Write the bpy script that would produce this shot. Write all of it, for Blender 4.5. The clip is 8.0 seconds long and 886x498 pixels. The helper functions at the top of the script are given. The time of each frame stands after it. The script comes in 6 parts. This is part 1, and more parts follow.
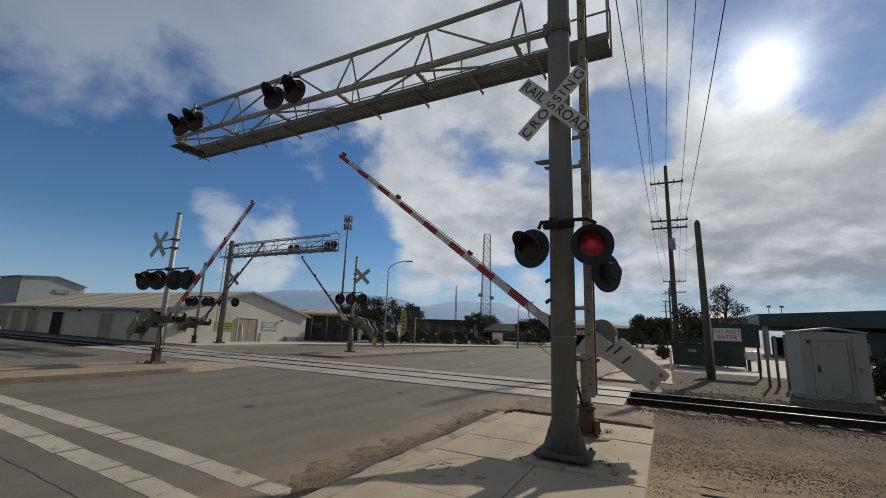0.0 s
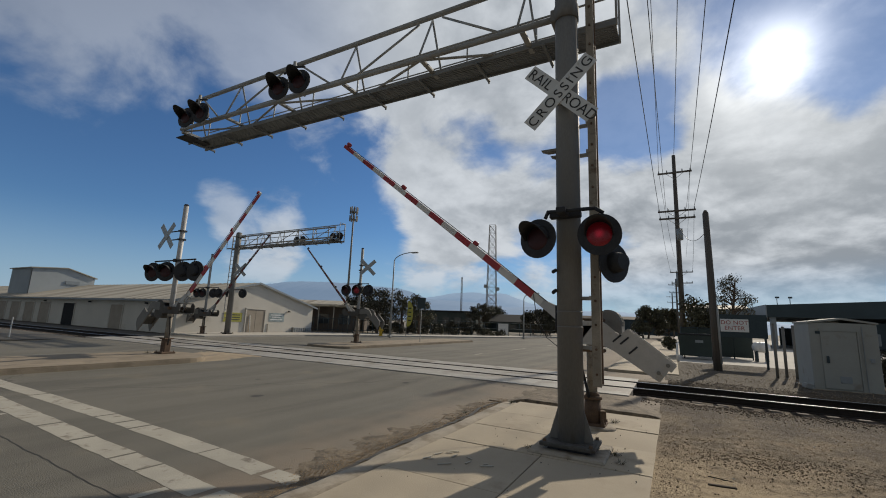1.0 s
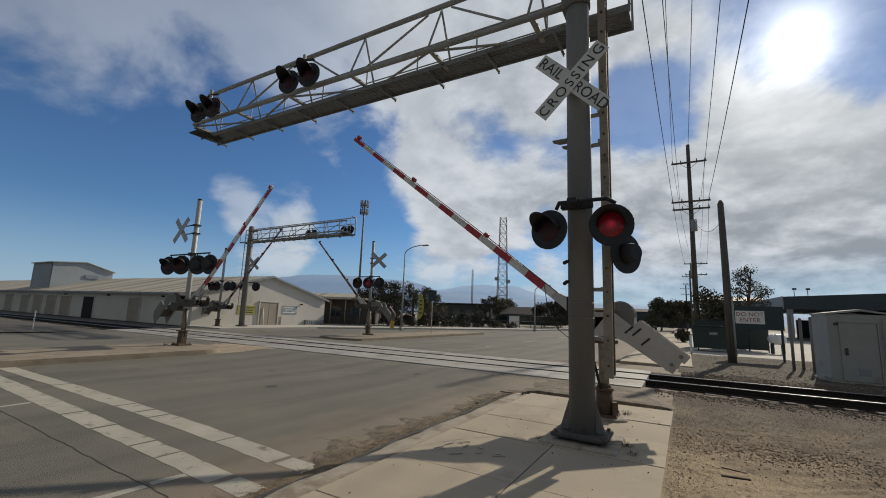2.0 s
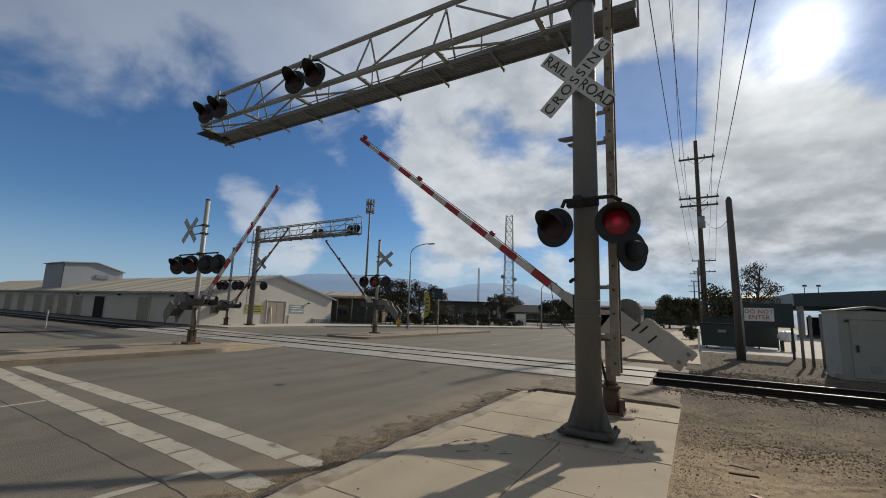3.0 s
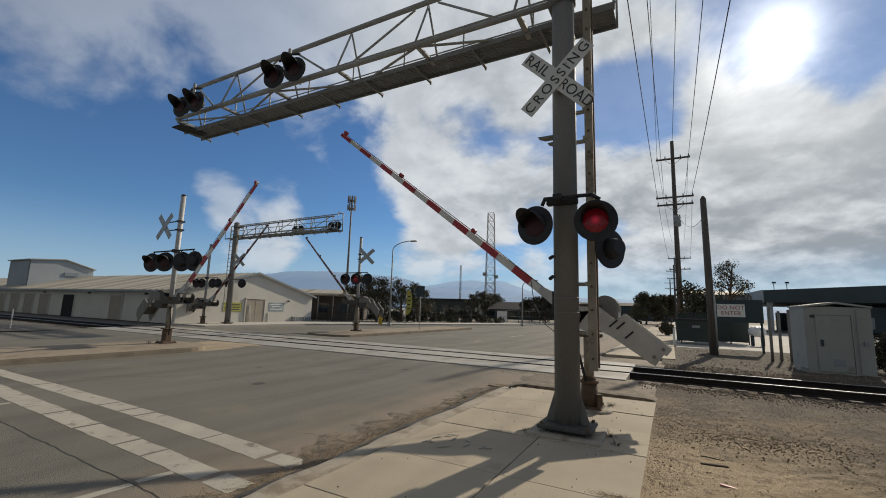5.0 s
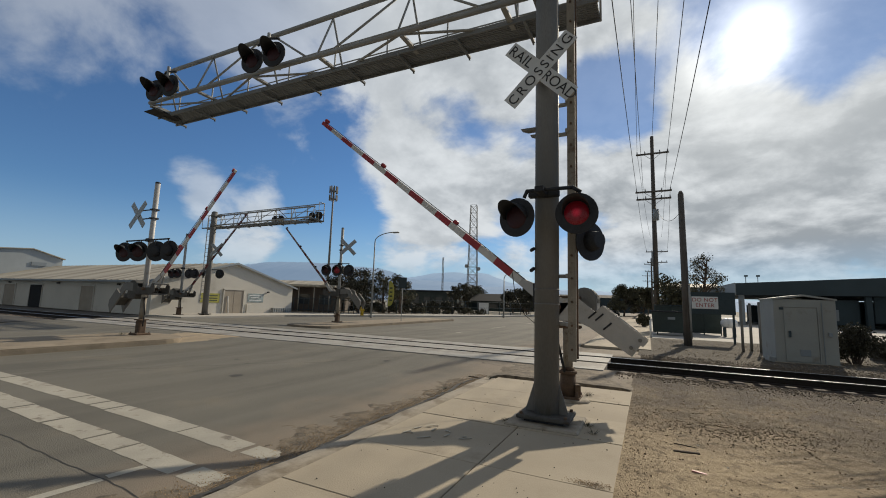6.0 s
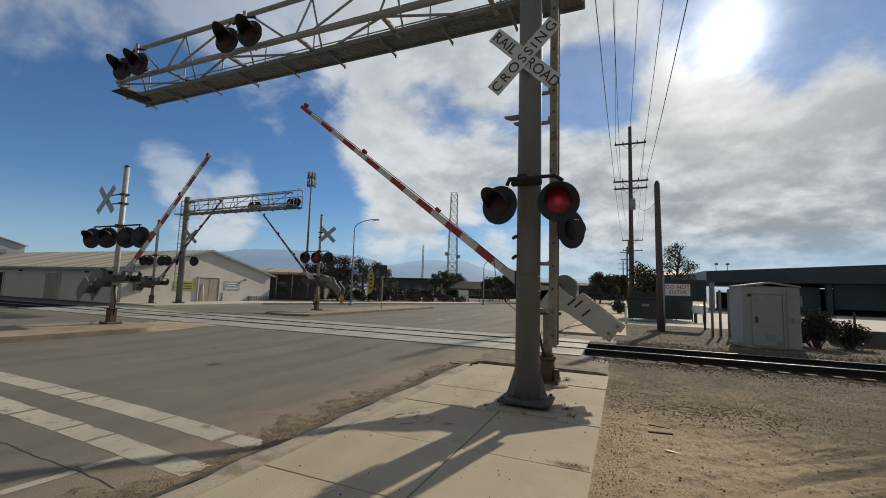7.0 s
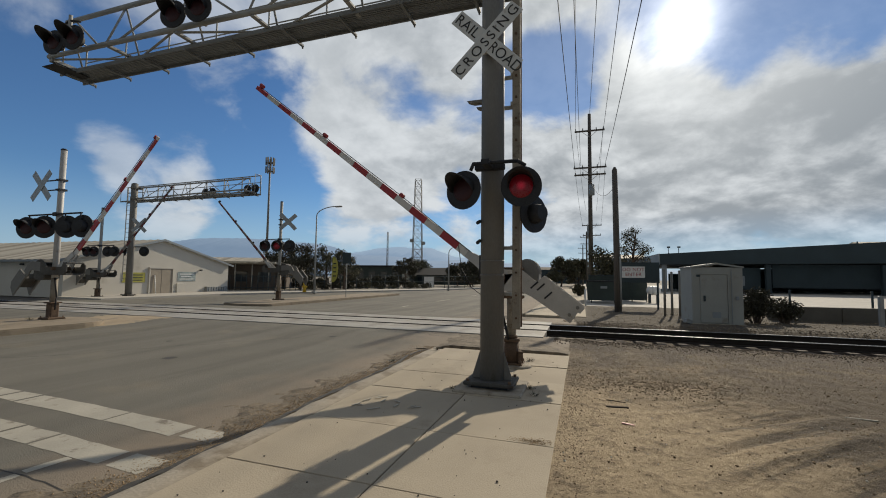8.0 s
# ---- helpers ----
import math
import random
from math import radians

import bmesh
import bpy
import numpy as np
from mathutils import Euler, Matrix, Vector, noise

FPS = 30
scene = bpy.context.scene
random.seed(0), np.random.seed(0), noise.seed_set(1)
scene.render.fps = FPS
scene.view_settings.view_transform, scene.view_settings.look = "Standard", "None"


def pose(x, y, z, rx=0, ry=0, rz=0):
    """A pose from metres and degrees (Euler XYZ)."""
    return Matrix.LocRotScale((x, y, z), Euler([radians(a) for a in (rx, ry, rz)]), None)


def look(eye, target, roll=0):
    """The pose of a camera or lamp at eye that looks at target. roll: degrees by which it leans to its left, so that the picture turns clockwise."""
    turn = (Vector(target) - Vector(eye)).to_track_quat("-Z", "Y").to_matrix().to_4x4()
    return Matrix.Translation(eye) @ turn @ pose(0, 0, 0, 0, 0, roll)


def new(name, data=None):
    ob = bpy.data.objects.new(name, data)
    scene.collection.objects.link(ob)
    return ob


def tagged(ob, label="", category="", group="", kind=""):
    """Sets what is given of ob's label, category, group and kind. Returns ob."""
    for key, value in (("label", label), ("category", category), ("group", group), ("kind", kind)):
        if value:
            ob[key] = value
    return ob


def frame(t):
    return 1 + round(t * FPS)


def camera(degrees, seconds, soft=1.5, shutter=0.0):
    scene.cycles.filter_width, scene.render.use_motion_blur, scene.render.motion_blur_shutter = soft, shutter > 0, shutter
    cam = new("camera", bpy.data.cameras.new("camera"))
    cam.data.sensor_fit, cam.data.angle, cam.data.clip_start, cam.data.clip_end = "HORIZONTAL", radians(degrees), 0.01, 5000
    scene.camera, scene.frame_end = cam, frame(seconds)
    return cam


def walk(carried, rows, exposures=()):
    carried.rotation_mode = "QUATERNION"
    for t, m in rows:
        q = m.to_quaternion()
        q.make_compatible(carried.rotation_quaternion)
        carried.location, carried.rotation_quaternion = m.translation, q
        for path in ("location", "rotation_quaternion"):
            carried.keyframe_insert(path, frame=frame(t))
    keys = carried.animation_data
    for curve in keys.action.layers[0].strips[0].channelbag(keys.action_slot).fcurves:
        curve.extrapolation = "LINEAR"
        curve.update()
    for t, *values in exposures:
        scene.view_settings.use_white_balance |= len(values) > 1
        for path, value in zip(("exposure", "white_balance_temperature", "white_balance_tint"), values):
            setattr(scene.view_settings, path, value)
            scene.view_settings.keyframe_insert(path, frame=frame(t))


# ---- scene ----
cam = camera(93.4, 8.0, 1.0)
PATH = [
    (0, (0.011, 0.368, 1.578), (-0.914, 2.099, 1.961), 2.3),
    (0.5, (-0.007, 0.375, 1.57), (-0.939, 2.107, 1.936), 2.3),
    (1, (-0.005, 0.384, 1.568), (-0.955, 2.11, 1.909), 2.3),
    (1.5, (-0.006, 0.387, 1.554), (-0.979, 2.105, 1.873), 2.3),
    (3, (0.012, 0.358, 1.553), (-1.009, 2.052, 1.849), 2.0),
    (3.5, (0.015, 0.351, 1.558), (-1.002, 2.047, 1.856), 1.9),
    (4, (0.022, 0.352, 1.549), (-0.981, 2.056, 1.847), 1.7),
    (4.5, (0.025, 0.349, 1.55), (-0.954, 2.068, 1.847), 1.7),
    (6, (0.022, 0.385, 1.547), (-0.852, 2.166, 1.797), 1.9),
    (6.5, (0.011, 0.392, 1.535), (-0.826, 2.194, 1.761), 1.9),
    (7, (-0.015, 0.378, 1.541), (-0.803, 2.205, 1.736), 1.8),
    (7.5, (-0.038, 0.365, 1.532), (-0.769, 2.219, 1.704), 1.4),
    (8, (-0.016, 0.386, 1.524), (-0.648, 2.279, 1.659), 0.7),
]
walk(cam, [(t, look(eye, target, roll)) for t, eye, target, roll in PATH],
     [(0, -0.25, 6300, 9), (1.5, -0.18, 6300, 9), (3, -0.14, 6300, 9), (4.5, -0.09, 6350, 9), (6, -0.02, 6450, 8), (8, -0.07, 6450, 8)])


# ---- sky, sun ----
SUN = Vector((0.186, 0.851, 0.490)).normalized()
world = bpy.data.worlds.new("sky")
scene.world = world
world.use_nodes = True
wn, wl = world.node_tree.nodes, world.node_tree.links
wn.clear()


def wmath(op, a, b=None, c=None):
    n = wn.new("ShaderNodeMath")
    n.operation = op
    for i, v in enumerate((a, b, c)):
        if v is None:
            continue
        if isinstance(v, (int, float)):
            n.inputs[i].default_value = v
        else:
            wl.new(v, n.inputs[i])
    return n.outputs[0]


def wdot(vec, d):
    n = wn.new("ShaderNodeVectorMath")
    n.operation = "DOT_PRODUCT"
    wl.new(vec, n.inputs[0])
    n.inputs[1].default_value = d
    return n.outputs["Value"]


def wmix(f, a, b):
    n = wn.new("ShaderNodeMix")
    n.data_type = "RGBA"
    for i, v in ((0, f), (6, a), (7, b)):
        if isinstance(v, (int, float, tuple)):
            n.inputs[i].default_value = v
        else:
            wl.new(v, n.inputs[i])
    return n.outputs[2]


def wrange(v, a, b, c=0.0, d=1.0):
    n = wn.new("ShaderNodeMapRange")
    n.interpolation_type = "SMOOTHSTEP"
    wl.new(v, n.inputs[0])
    for i, k in enumerate((a, b, c, d)):
        n.inputs[i + 1].default_value = k
    return n.outputs[0]


def toward(az, el):
    """Unit vector, azimuth to the right of +y, degrees."""
    a, e = radians(az), radians(el)
    return (math.sin(a) * math.cos(e), math.cos(a) * math.cos(e), math.sin(e))


direction = wn.new("ShaderNodeTexCoord").outputs["Generated"]
sep = wn.new("ShaderNodeSeparateXYZ")
wl.new(direction, sep.inputs[0])
up = wmath("MAXIMUM", sep.outputs[2], 0.0)
lift = wmath("ADD", up, 0.42)
comb = wn.new("ShaderNodeCombineXYZ")
wl.new(wmath("DIVIDE", sep.outputs[0], lift), comb.inputs[0])
wl.new(wmath("DIVIDE", sep.outputs[1], lift), comb.inputs[1])


def wnoise(scale, detail, rough, off, distort=0.0):
    m = wn.new("ShaderNodeMapping")
    m.inputs["Location"].default_value = off
    wl.new(comb.outputs[0], m.inputs[0])
    n = wn.new("ShaderNodeTexNoise")
    wl.new(m.outputs[0], n.inputs["Vector"])
    n.inputs["Scale"].default_value, n.inputs["Detail"].default_value = scale, detail
    n.inputs["Roughness"].default_value, n.inputs["Distortion"].default_value = rough, distort
    return n.outputs[0]


toward_sun = (SUN.x / (SUN.z + 0.42), SUN.y / (SUN.z + 0.42))


def cloud_cover(pull):
    """Cloud thickness; pull: share of the way towards the sun at which it is read."""
    m = wn.new("ShaderNodeMapping")
    m.inputs["Scale"].default_value = (1 - pull, 1 - pull, 1)
    m.inputs["Location"].default_value = (3.1 + pull * toward_sun[0], 1.7 + pull * toward_sun[1], 0)
    wl.new(comb.outputs[0], m.inputs[0])
    n = wn.new("ShaderNodeTexNoise")
    wl.new(m.outputs[0], n.inputs["Vector"])
    n.inputs["Scale"].default_value, n.inputs["Detail"].default_value = 2.6, 10.0
    n.inputs["Roughness"].default_value, n.inputs["Distortion"].default_value = 0.56, 0.25
    return n.outputs[0]


raw = cloud_cover(0.0)
relief = wmath("SUBTRACT", cloud_cover(0.07), raw)
cover = raw
for az, el, wide, amount in ((12, 10, 0.95, 0.24), (-30, 14, 0.985, 0.22), (-33, 19, 0.993, 0.16), (-53, 11.5, 0.993, 0.36), (-60, 12, 0.997, 0.16), (-36, 42, 0.93, 0.27), (180, 45, 0.4, 0.26), (-66, 33, 0.95, 0.14), (-76, 27, 0.985, 0.06), (12, 33, 0.97, 0.14), (-84, 20, 0.985, 0.12), (4, 17, 0.985, 0.14), (-14, 17, 0.985, 0.1), (24, 17, 0.98, 0.12),
                             (-47, 22, 0.98, -0.24), (-70, 13, 0.955, -0.28), (-3.5, 25.5, 0.994, -0.28), (-26, 25, 0.994, -0.26), (-14, 25.5, 0.9965, -0.15), (-38, 14.5, 0.9965, -0.12), (14, 24.5, 0.994, -0.2), (22, 24.5, 0.993, -0.2), (30, 25, 0.993, -0.1), (-41, 9, 0.992, -0.16), (-20, 33, 0.96, 0.12), (-47, 31, 0.985, 0.12)):
    lobe = wrange(wdot(direction, toward(az, el)), wide - (1 - wide) * 0.9, 1.0, 0.0, amount)
    cover = wmath("ADD", cover, lobe)
cloud = wrange(cover, 0.49, 0.68)
mist = wrange(wdot(direction, tuple(SUN)), 0.72, 0.97, 0.0, 0.22)
cloud = wmath("ADD", cloud, wmath("MULTIPLY", mist, wmath("SUBTRACT", 1.0, cloud)))
thin = wrange(wdot(direction, toward(-76, 27)), 0.8, 0.97, 1.0, 0.45)
cloud = wmath("MULTIPLY", cloud, thin)
cloud = wmath("MULTIPLY", cloud, wrange(sep.outputs[2], 0.0, 0.15, 0.18, 1.0))
body = wnoise(4.2, 8.0, 0.55, (9.3, 4.2, 0.0), 0.25)
grey = wrange(wdot(direction, toward(34, 19)), 0.86, 0.99, 0.0, 0.13)
shade = wmath("ADD", wmath("ADD", body, grey), wmath("MULTIPLY", cover, 0.3))
fleck = wnoise(9.0, 6.0, 0.6, (2.2, 7.1, 0.0), 0.3)
shade = wmath("ADD", shade, wmath("MULTIPLY", wmath("SUBTRACT", fleck, 0.5), 0.6))
shade = wrange(wmath("ADD", shade, wmath("MULTIPLY", relief, 1.7)), 0.42, 1.05)
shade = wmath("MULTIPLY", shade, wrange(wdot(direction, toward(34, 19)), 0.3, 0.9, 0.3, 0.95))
tint = wmix(shade, (0.72, 0.745, 0.775, 1), (0.23, 0.262, 0.3, 1))
# unseen grey cloud bank added opposite the sun, to keep shadows neutral
bank = wrange(wdot(direction, toward(180, 45)), 0.0, 0.6, 0.0, 0.9)
tint = wmix(bank, tint, (0.185, 0.188, 0.19, 1))
near_sun = wmath("POWER", wmath("MAXIMUM", wdot(direction, tuple(SUN)), 0.0), 18.0)
tint = wmix(wmath("MULTIPLY", near_sun, 0.45), tint, (0.92, 0.92, 0.9, 1))

sky = wn.new("ShaderNodeTexSky")
sky.sky_type, sky.sun_disc = "NISHITA", False
sky.sun_elevation, sky.sun_rotation = math.asin(SUN.z), math.atan2(SUN.x, SUN.y)
sky.air_density, sky.dust_density, sky.ozone_density = 1.0, 0.0, 4.0
scaled = wn.new("ShaderNodeVectorMath")
scaled.operation = "MULTIPLY"
wl.new(sky.outputs[0], scaled.inputs[0])
scaled.inputs[1].default_value = (0.058, 0.073, 0.087)
hazy = wmix(wrange(sep.outputs[2], -0.05, 0.21, 0.8, 0.0), scaled.outputs[0], (0.37, 0.50, 0.66, 1))
colour = wmix(cloud, hazy, tint)
veil = wrange(wmath("ADD", wmath("MULTIPLY", body, 0.7), wmath("MULTIPLY", cover, 0.5)), 0.52, 0.8, 0.15, 1.6)
halo = wmath("ADD", wmath("MULTIPLY", wmath("POWER", near_sun, 5.0), 0.17), wmath("MULTIPLY", wmath("POWER", near_sun, 15.0), 0.6))
glare = wmath("ADD", wmath("MULTIPLY", halo, veil), wmath("MULTIPLY", wmath("POWER", near_sun, 38.0), 1.2))
glow = wn.new("ShaderNodeVectorMath")
glow.operation = "SCALE"
glow.inputs[0].default_value = (1.0, 0.97, 0.92)
wl.new(glare, glow.inputs["Scale"])
total = wn.new("ShaderNodeVectorMath")
wl.new(colour, total.inputs[0])
wl.new(glow.outputs[0], total.inputs[1])
back = wn.new("ShaderNodeBackground")
wl.new(total.outputs[0], back.inputs[0])
back.inputs[1].default_value = 1.0
wl.new(back.outputs[0], wn.new("ShaderNodeOutputWorld").inputs[0])

sun = new("sun", bpy.data.lights.new("sun", "SUN"))
sun.data.energy, sun.data.angle, sun.data.color = 4.0, radians(0.8), (1.0, 0.87, 0.69)
sun.matrix_world = look(SUN * 100, (0, 0, 0))
scene.view_settings.exposure = 0.0


# ---- materials ----
def mat(name, col, rough=0.75, metal=0.0, var=0.25, scale=3.0, fine=45.0, bump=0.12, dirt=None, rand=0.0, emit=None, stretch=(1, 1, 1)):
    """Procedural surface: col varied at two scales; dirt: (colour, cover 0..1, scale) of stains."""
    m = bpy.data.materials.new(name)
    m.use_nodes = True
    n, l = m.node_tree.nodes, m.node_tree.links
    p = n["Principled BSDF"]
    tc = n.new("ShaderNodeTexCoord")
    mp = n.new("ShaderNodeMapping")
    mp.inputs["Scale"].default_value = stretch
    l.new(tc.outputs["Object"], mp.inputs[0])
    if rand:
        oi = n.new("ShaderNodeObjectInfo")
        shift = n.new("ShaderNodeVectorMath")
        shift.operation = "SCALE"
        shift.inputs[0].default_value = (37.0, 91.0, 13.0)
        l.new(oi.outputs["Random"], shift.inputs["Scale"])
        l.new(shift.outputs[0], mp.inputs["Location"])

    def noise_at(s, d=5.0, r=0.55):
        t = n.new("ShaderNodeTexNoise")
        t.inputs["Scale"].default_value, t.inputs["Detail"].default_value, t.inputs["Roughness"].default_value = s, d, r
        l.new(mp.outputs[0], t.inputs["Vector"])
        return t.outputs[0]

    def mix(f, a, b, blend="MIX"):
        x = n.new("ShaderNodeMix")
        x.data_type, x.blend_type = "RGBA", blend
        for i, v in ((0, f), (6, a), (7, b)):
            if isinstance(v, (int, float)):
                x.inputs[i].default_value = v
            elif isinstance(v, tuple):
                x.inputs[i].default_value = (*v[:3], 1)
            else:
                l.new(v, x.inputs[i])
        return x.outputs[2]

    def span(v, a, b, c=0.0, d=1.0):
        r = n.new("ShaderNodeMapRange")
        l.new(v, r.inputs[0])
        for i, k in enumerate((a, b, c, d)):
            r.inputs[i + 1].default_value = k
        return r.outputs[0]

    big, small = noise_at(scale), noise_at(fine, 3.0)
    lo, hi = tuple(c * (1 - var) for c in col), tuple(min(1, c * (1 + var)) for c in col)
    c = mix(span(big, 0.3, 0.7), lo, hi)
    c = mix(span(small, 0.3, 0.7, 0.0, 0.5), c, tuple(k * (1 - var * 1.1) for k in col))
    if rand:
        oi = n.new("ShaderNodeObjectInfo")
        c = mix(span(oi.outputs["Random"], 0, 1, 0.0, rand), c, tuple(k * 0.55 for k in col))
    if dirt:
        dc, amount, ds = dirt
        c = mix(span(noise_at(ds, 8.0, 0.62), 0.72 - amount * 0.45, 0.82 - amount * 0.4), c, dc)
    l.new(c, p.inputs["Base Color"])
    l.new(span(small, 0.2, 0.8, max(0.05, rough - 0.12), min(1, rough + 0.12)), p.inputs["Roughness"])
    p.inputs["Metallic"].default_value = metal
    if bump:
        b = n.new("ShaderNodeBump")
        b.inputs["Strength"].default_value, b.inputs["Distance"].default_value = bump, 0.02
        l.new(small, b.inputs["Height"])
        l.new(b.outputs[0], p.inputs["Normal"])
    if emit:
        p.inputs["Emission Color"].default_value, p.inputs["Emission Strength"].default_value = (*emit[0], 1), emit[1]
    return m


GALV = mat("galvanised_steel", (0.33, 0.335, 0.325), 0.65, 0.2, 0.18, 2.5, 60, 0.06, ((0.2, 0.17, 0.13), 0.2, 3.0))
MAST = mat("weathered_grey_steel", (0.178, 0.174, 0.163), 0.65, 0.1, 0.16, 1.2, 50, 0.08, ((0.12, 0.10, 0.075), 0.3, 1.6), stretch=(1, 1, 0.35))
DECK = mat("grey_deck_steel", (0.2, 0.213, 0.22), 0.7, 0.15, 0.15, 2.0, 50, 0.08, ((0.15, 0.14, 0.12), 0.2, 2.0))
# Dark base carries the shade of backlit gate parts; the stains are grime.
MECH = mat("grimy_shaded_steel", (0.085, 0.082, 0.075), 0.8, 0.1, 0.35, 3.0, 40, 0.15, ((0.06, 0.045, 0.035), 0.35, 4.0))
ALU = mat("aluminium", (0.46, 0.45, 0.43), 0.65, 0.25, 0.12, 3.0, 60, 0.05, ((0.3, 0.27, 0.22), 0.25, 4.0))
BLACK = mat("black_paint", (0.024, 0.026, 0.031), 0.75, 0.0, 0.3, 6, 60, 0.04)
LENS = mat("dark_red_lens", (0.035, 0.004, 0.007), 0.6, 0.0, 0.2, 20, 90, 0.15)
LENS_LIT = mat("lit_red_lens", (0.2, 0.006, 0.014), 0.3, 0.0, 0.2, 20, 90, 0.15, emit=((1.0, 0.02, 0.07), 0.0))
n_, l_ = LENS_LIT.node_tree.nodes, LENS_LIT.node_tree.links
tc_ = n_.new("ShaderNodeTexCoord")
ln_ = n_.new("ShaderNodeVectorMath")
ln_.operation = "LENGTH"
l_.new(tc_.outputs["Object"], ln_.inputs[0])
mr_ = n_.new("ShaderNodeMapRange")
mr_.interpolation_type = "SMOOTHSTEP"
l_.new(ln_.outputs["Value"], mr_.inputs[0])
for i_, v_ in enumerate((0.0, 0.09, 0.27, 0.012)):
    mr_.inputs[i_ + 1].default_value = v_
l_.new(mr_.outputs[0], n_["Principled BSDF"].inputs["Emission Strength"])
WHITE_SIGN = mat("white_sign_sheeting", (0.76, 0.77, 0.76), 0.5, 0.0, 0.08, 5, 80, 0.02, ((0.4, 0.38, 0.34), 0.2, 7.0))
CROSS_WHITE = mat("aged_white_sheeting", (0.60, 0.61, 0.60), 0.55, 0.0, 0.1, 5, 80, 0.03, ((0.36, 0.34, 0.3), 0.24, 7.0))
SIGN_BACK = mat("bare_sign_back", (0.33, 0.35, 0.36), 0.5, 0.5, 0.15, 6, 60, 0.03)
LETTER = mat("black_letters", (0.03, 0.03, 0.032), 0.6, 0, 0.2, 20, 90, 0)
RED_LETTER = mat("red_letters", (0.35, 0.05, 0.05), 0.6, 0, 0.2, 20, 90, 0)
ARM_WHITE = mat("white_arm_sheeting", (0.62, 0.61, 0.59), 0.5, 0, 0.1, 6, 60, 0.03, ((0.4, 0.38, 0.34), 0.25, 9.0))
# Darker copies of the arm colours, with the backlit far arms' shade put in.
ARM_RED_SHADED = mat("shaded_red_arm_paint", (0.13, 0.03, 0.03), 0.7, 0, 0.2, 6, 60, 0.03)
ARM_WHITE_SHADED = mat("shaded_white_arm_paint", (0.2, 0.19, 0.185), 0.7, 0, 0.2, 6, 60, 0.03)
ARM_RED = mat("red_arm_sheeting", (0.36, 0.035, 0.045), 0.45, 0, 0.15, 6, 60, 0.03)
RUST = mat("rusty_steel", (0.13, 0.085, 0.055), 0.85, 0.2, 0.35, 5, 60, 0.3)
BROWN = mat("weathered_brown_paint", (0.27, 0.237, 0.188), 0.75, 0.1, 0.25, 4, 60, 0.12, ((0.12, 0.08, 0.05), 0.35, 5.0))
POLE_WOOD = mat("creosoted_pole_wood", (0.115, 0.103, 0.092), 0.9, 0, 0.35, 1.2, 22, 0.5, stretch=(6, 6, 0.6))
TIE_WOOD = mat("old_tie_wood", (0.09, 0.07, 0.055), 0.95, 0, 0.4, 2, 30, 0.5)
CONCRETE = mat("sidewalk_concrete", (0.405, 0.345, 0.256), 0.9, 0, 0.13, 0.8, 70, 0.2, ((0.31, 0.26, 0.19), 0.36, 1.3), rand=0.12)
CURB = mat("curb_concrete", (0.34, 0.30, 0.24), 0.92, 0, 0.22, 1.6, 45, 0.35, ((0.2, 0.165, 0.12), 0.45, 2.2))
PANEL = mat("crossing_panel_concrete", (0.35, 0.33, 0.29), 0.62, 0, 0.16, 0.9, 40, 0.2, ((0.19, 0.165, 0.13), 0.5, 0.7), rand=0.2)
PAINT = mat("worn_white_road_paint", (0.39, 0.365, 0.305), 0.9, 0, 0.14, 2.0, 60, 0.25, ((0.19, 0.165, 0.13), 0.34, 5.5))
RAILSTEEL = mat("rail_web_steel", (0.022, 0.017, 0.014), 0.9, 0.0, 0.3, 5, 50, 0.25)
RAILHEAD = mat("polished_rail_head", (0.55, 0.56, 0.58), 0.22, 1.0, 0.1, 3, 50, 0.05)
WEST_DIRT = mat("oily_grey_dirt", (0.085, 0.078, 0.066), 0.96, 0, 0.3, 0.5, 9, 0.3, ((0.13, 0.115, 0.092), 0.35, 0.3))
STONE = mat("ballast_stone", (0.25, 0.195, 0.14), 0.95, 0, 0.45, 1.3, 12, 0.4)
ROOF = mat("corrugated_roof_sheet", (0.47, 0.43, 0.35), 0.75, 0.1, 0.3, 0.7, 12, 0.1, ((0.25, 0.215, 0.165), 0.5, 0.6), stretch=(1, 0.05, 0.05))
STUCCO = mat("painted_warehouse_wall", (0.57, 0.54, 0.475), 0.9, 0, 0.07, 0.5, 30, 0.12, ((0.44, 0.41, 0.35), 0.25, 0.35))
DOORTAN = mat("tan_door_paint", (0.33, 0.285, 0.225), 0.75, 0, 0.12, 1.5, 40, 0.06)
# Near-black colour stands for the shade inside an open doorway.
DOORSHADE = mat("doorway_shade", (0.008, 0.008, 0.009), 0.95, 0, 0.2, 2, 40, 0.05)
GREYWALL = mat("grey_metal_siding", (0.26, 0.29, 0.31), 0.6, 0.1, 0.12, 0.6, 20, 0.06)
# Lighter copy of the grey siding, for a gable that catches more sun.
LITWALL = mat("lit_blue_grey_siding", (0.36, 0.39, 0.4), 0.7, 0.05, 0.1, 0.6, 20, 0.06)
SHEDPAINT = mat("pale_grey_shed_paint", (0.325, 0.333, 0.31), 0.75, 0.0, 0.1, 1.2, 40, 0.08, ((0.25, 0.235, 0.2), 0.26, 1.6))
DARKSTEEL = mat("dark_blue_steel", (0.04, 0.06, 0.07), 0.8, 0.0, 0.2, 0.5, 20, 0.05)
DARKGREEN = mat("dark_green_paint", (0.028, 0.044, 0.04), 0.6, 0, 0.3, 1, 25, 0.08)
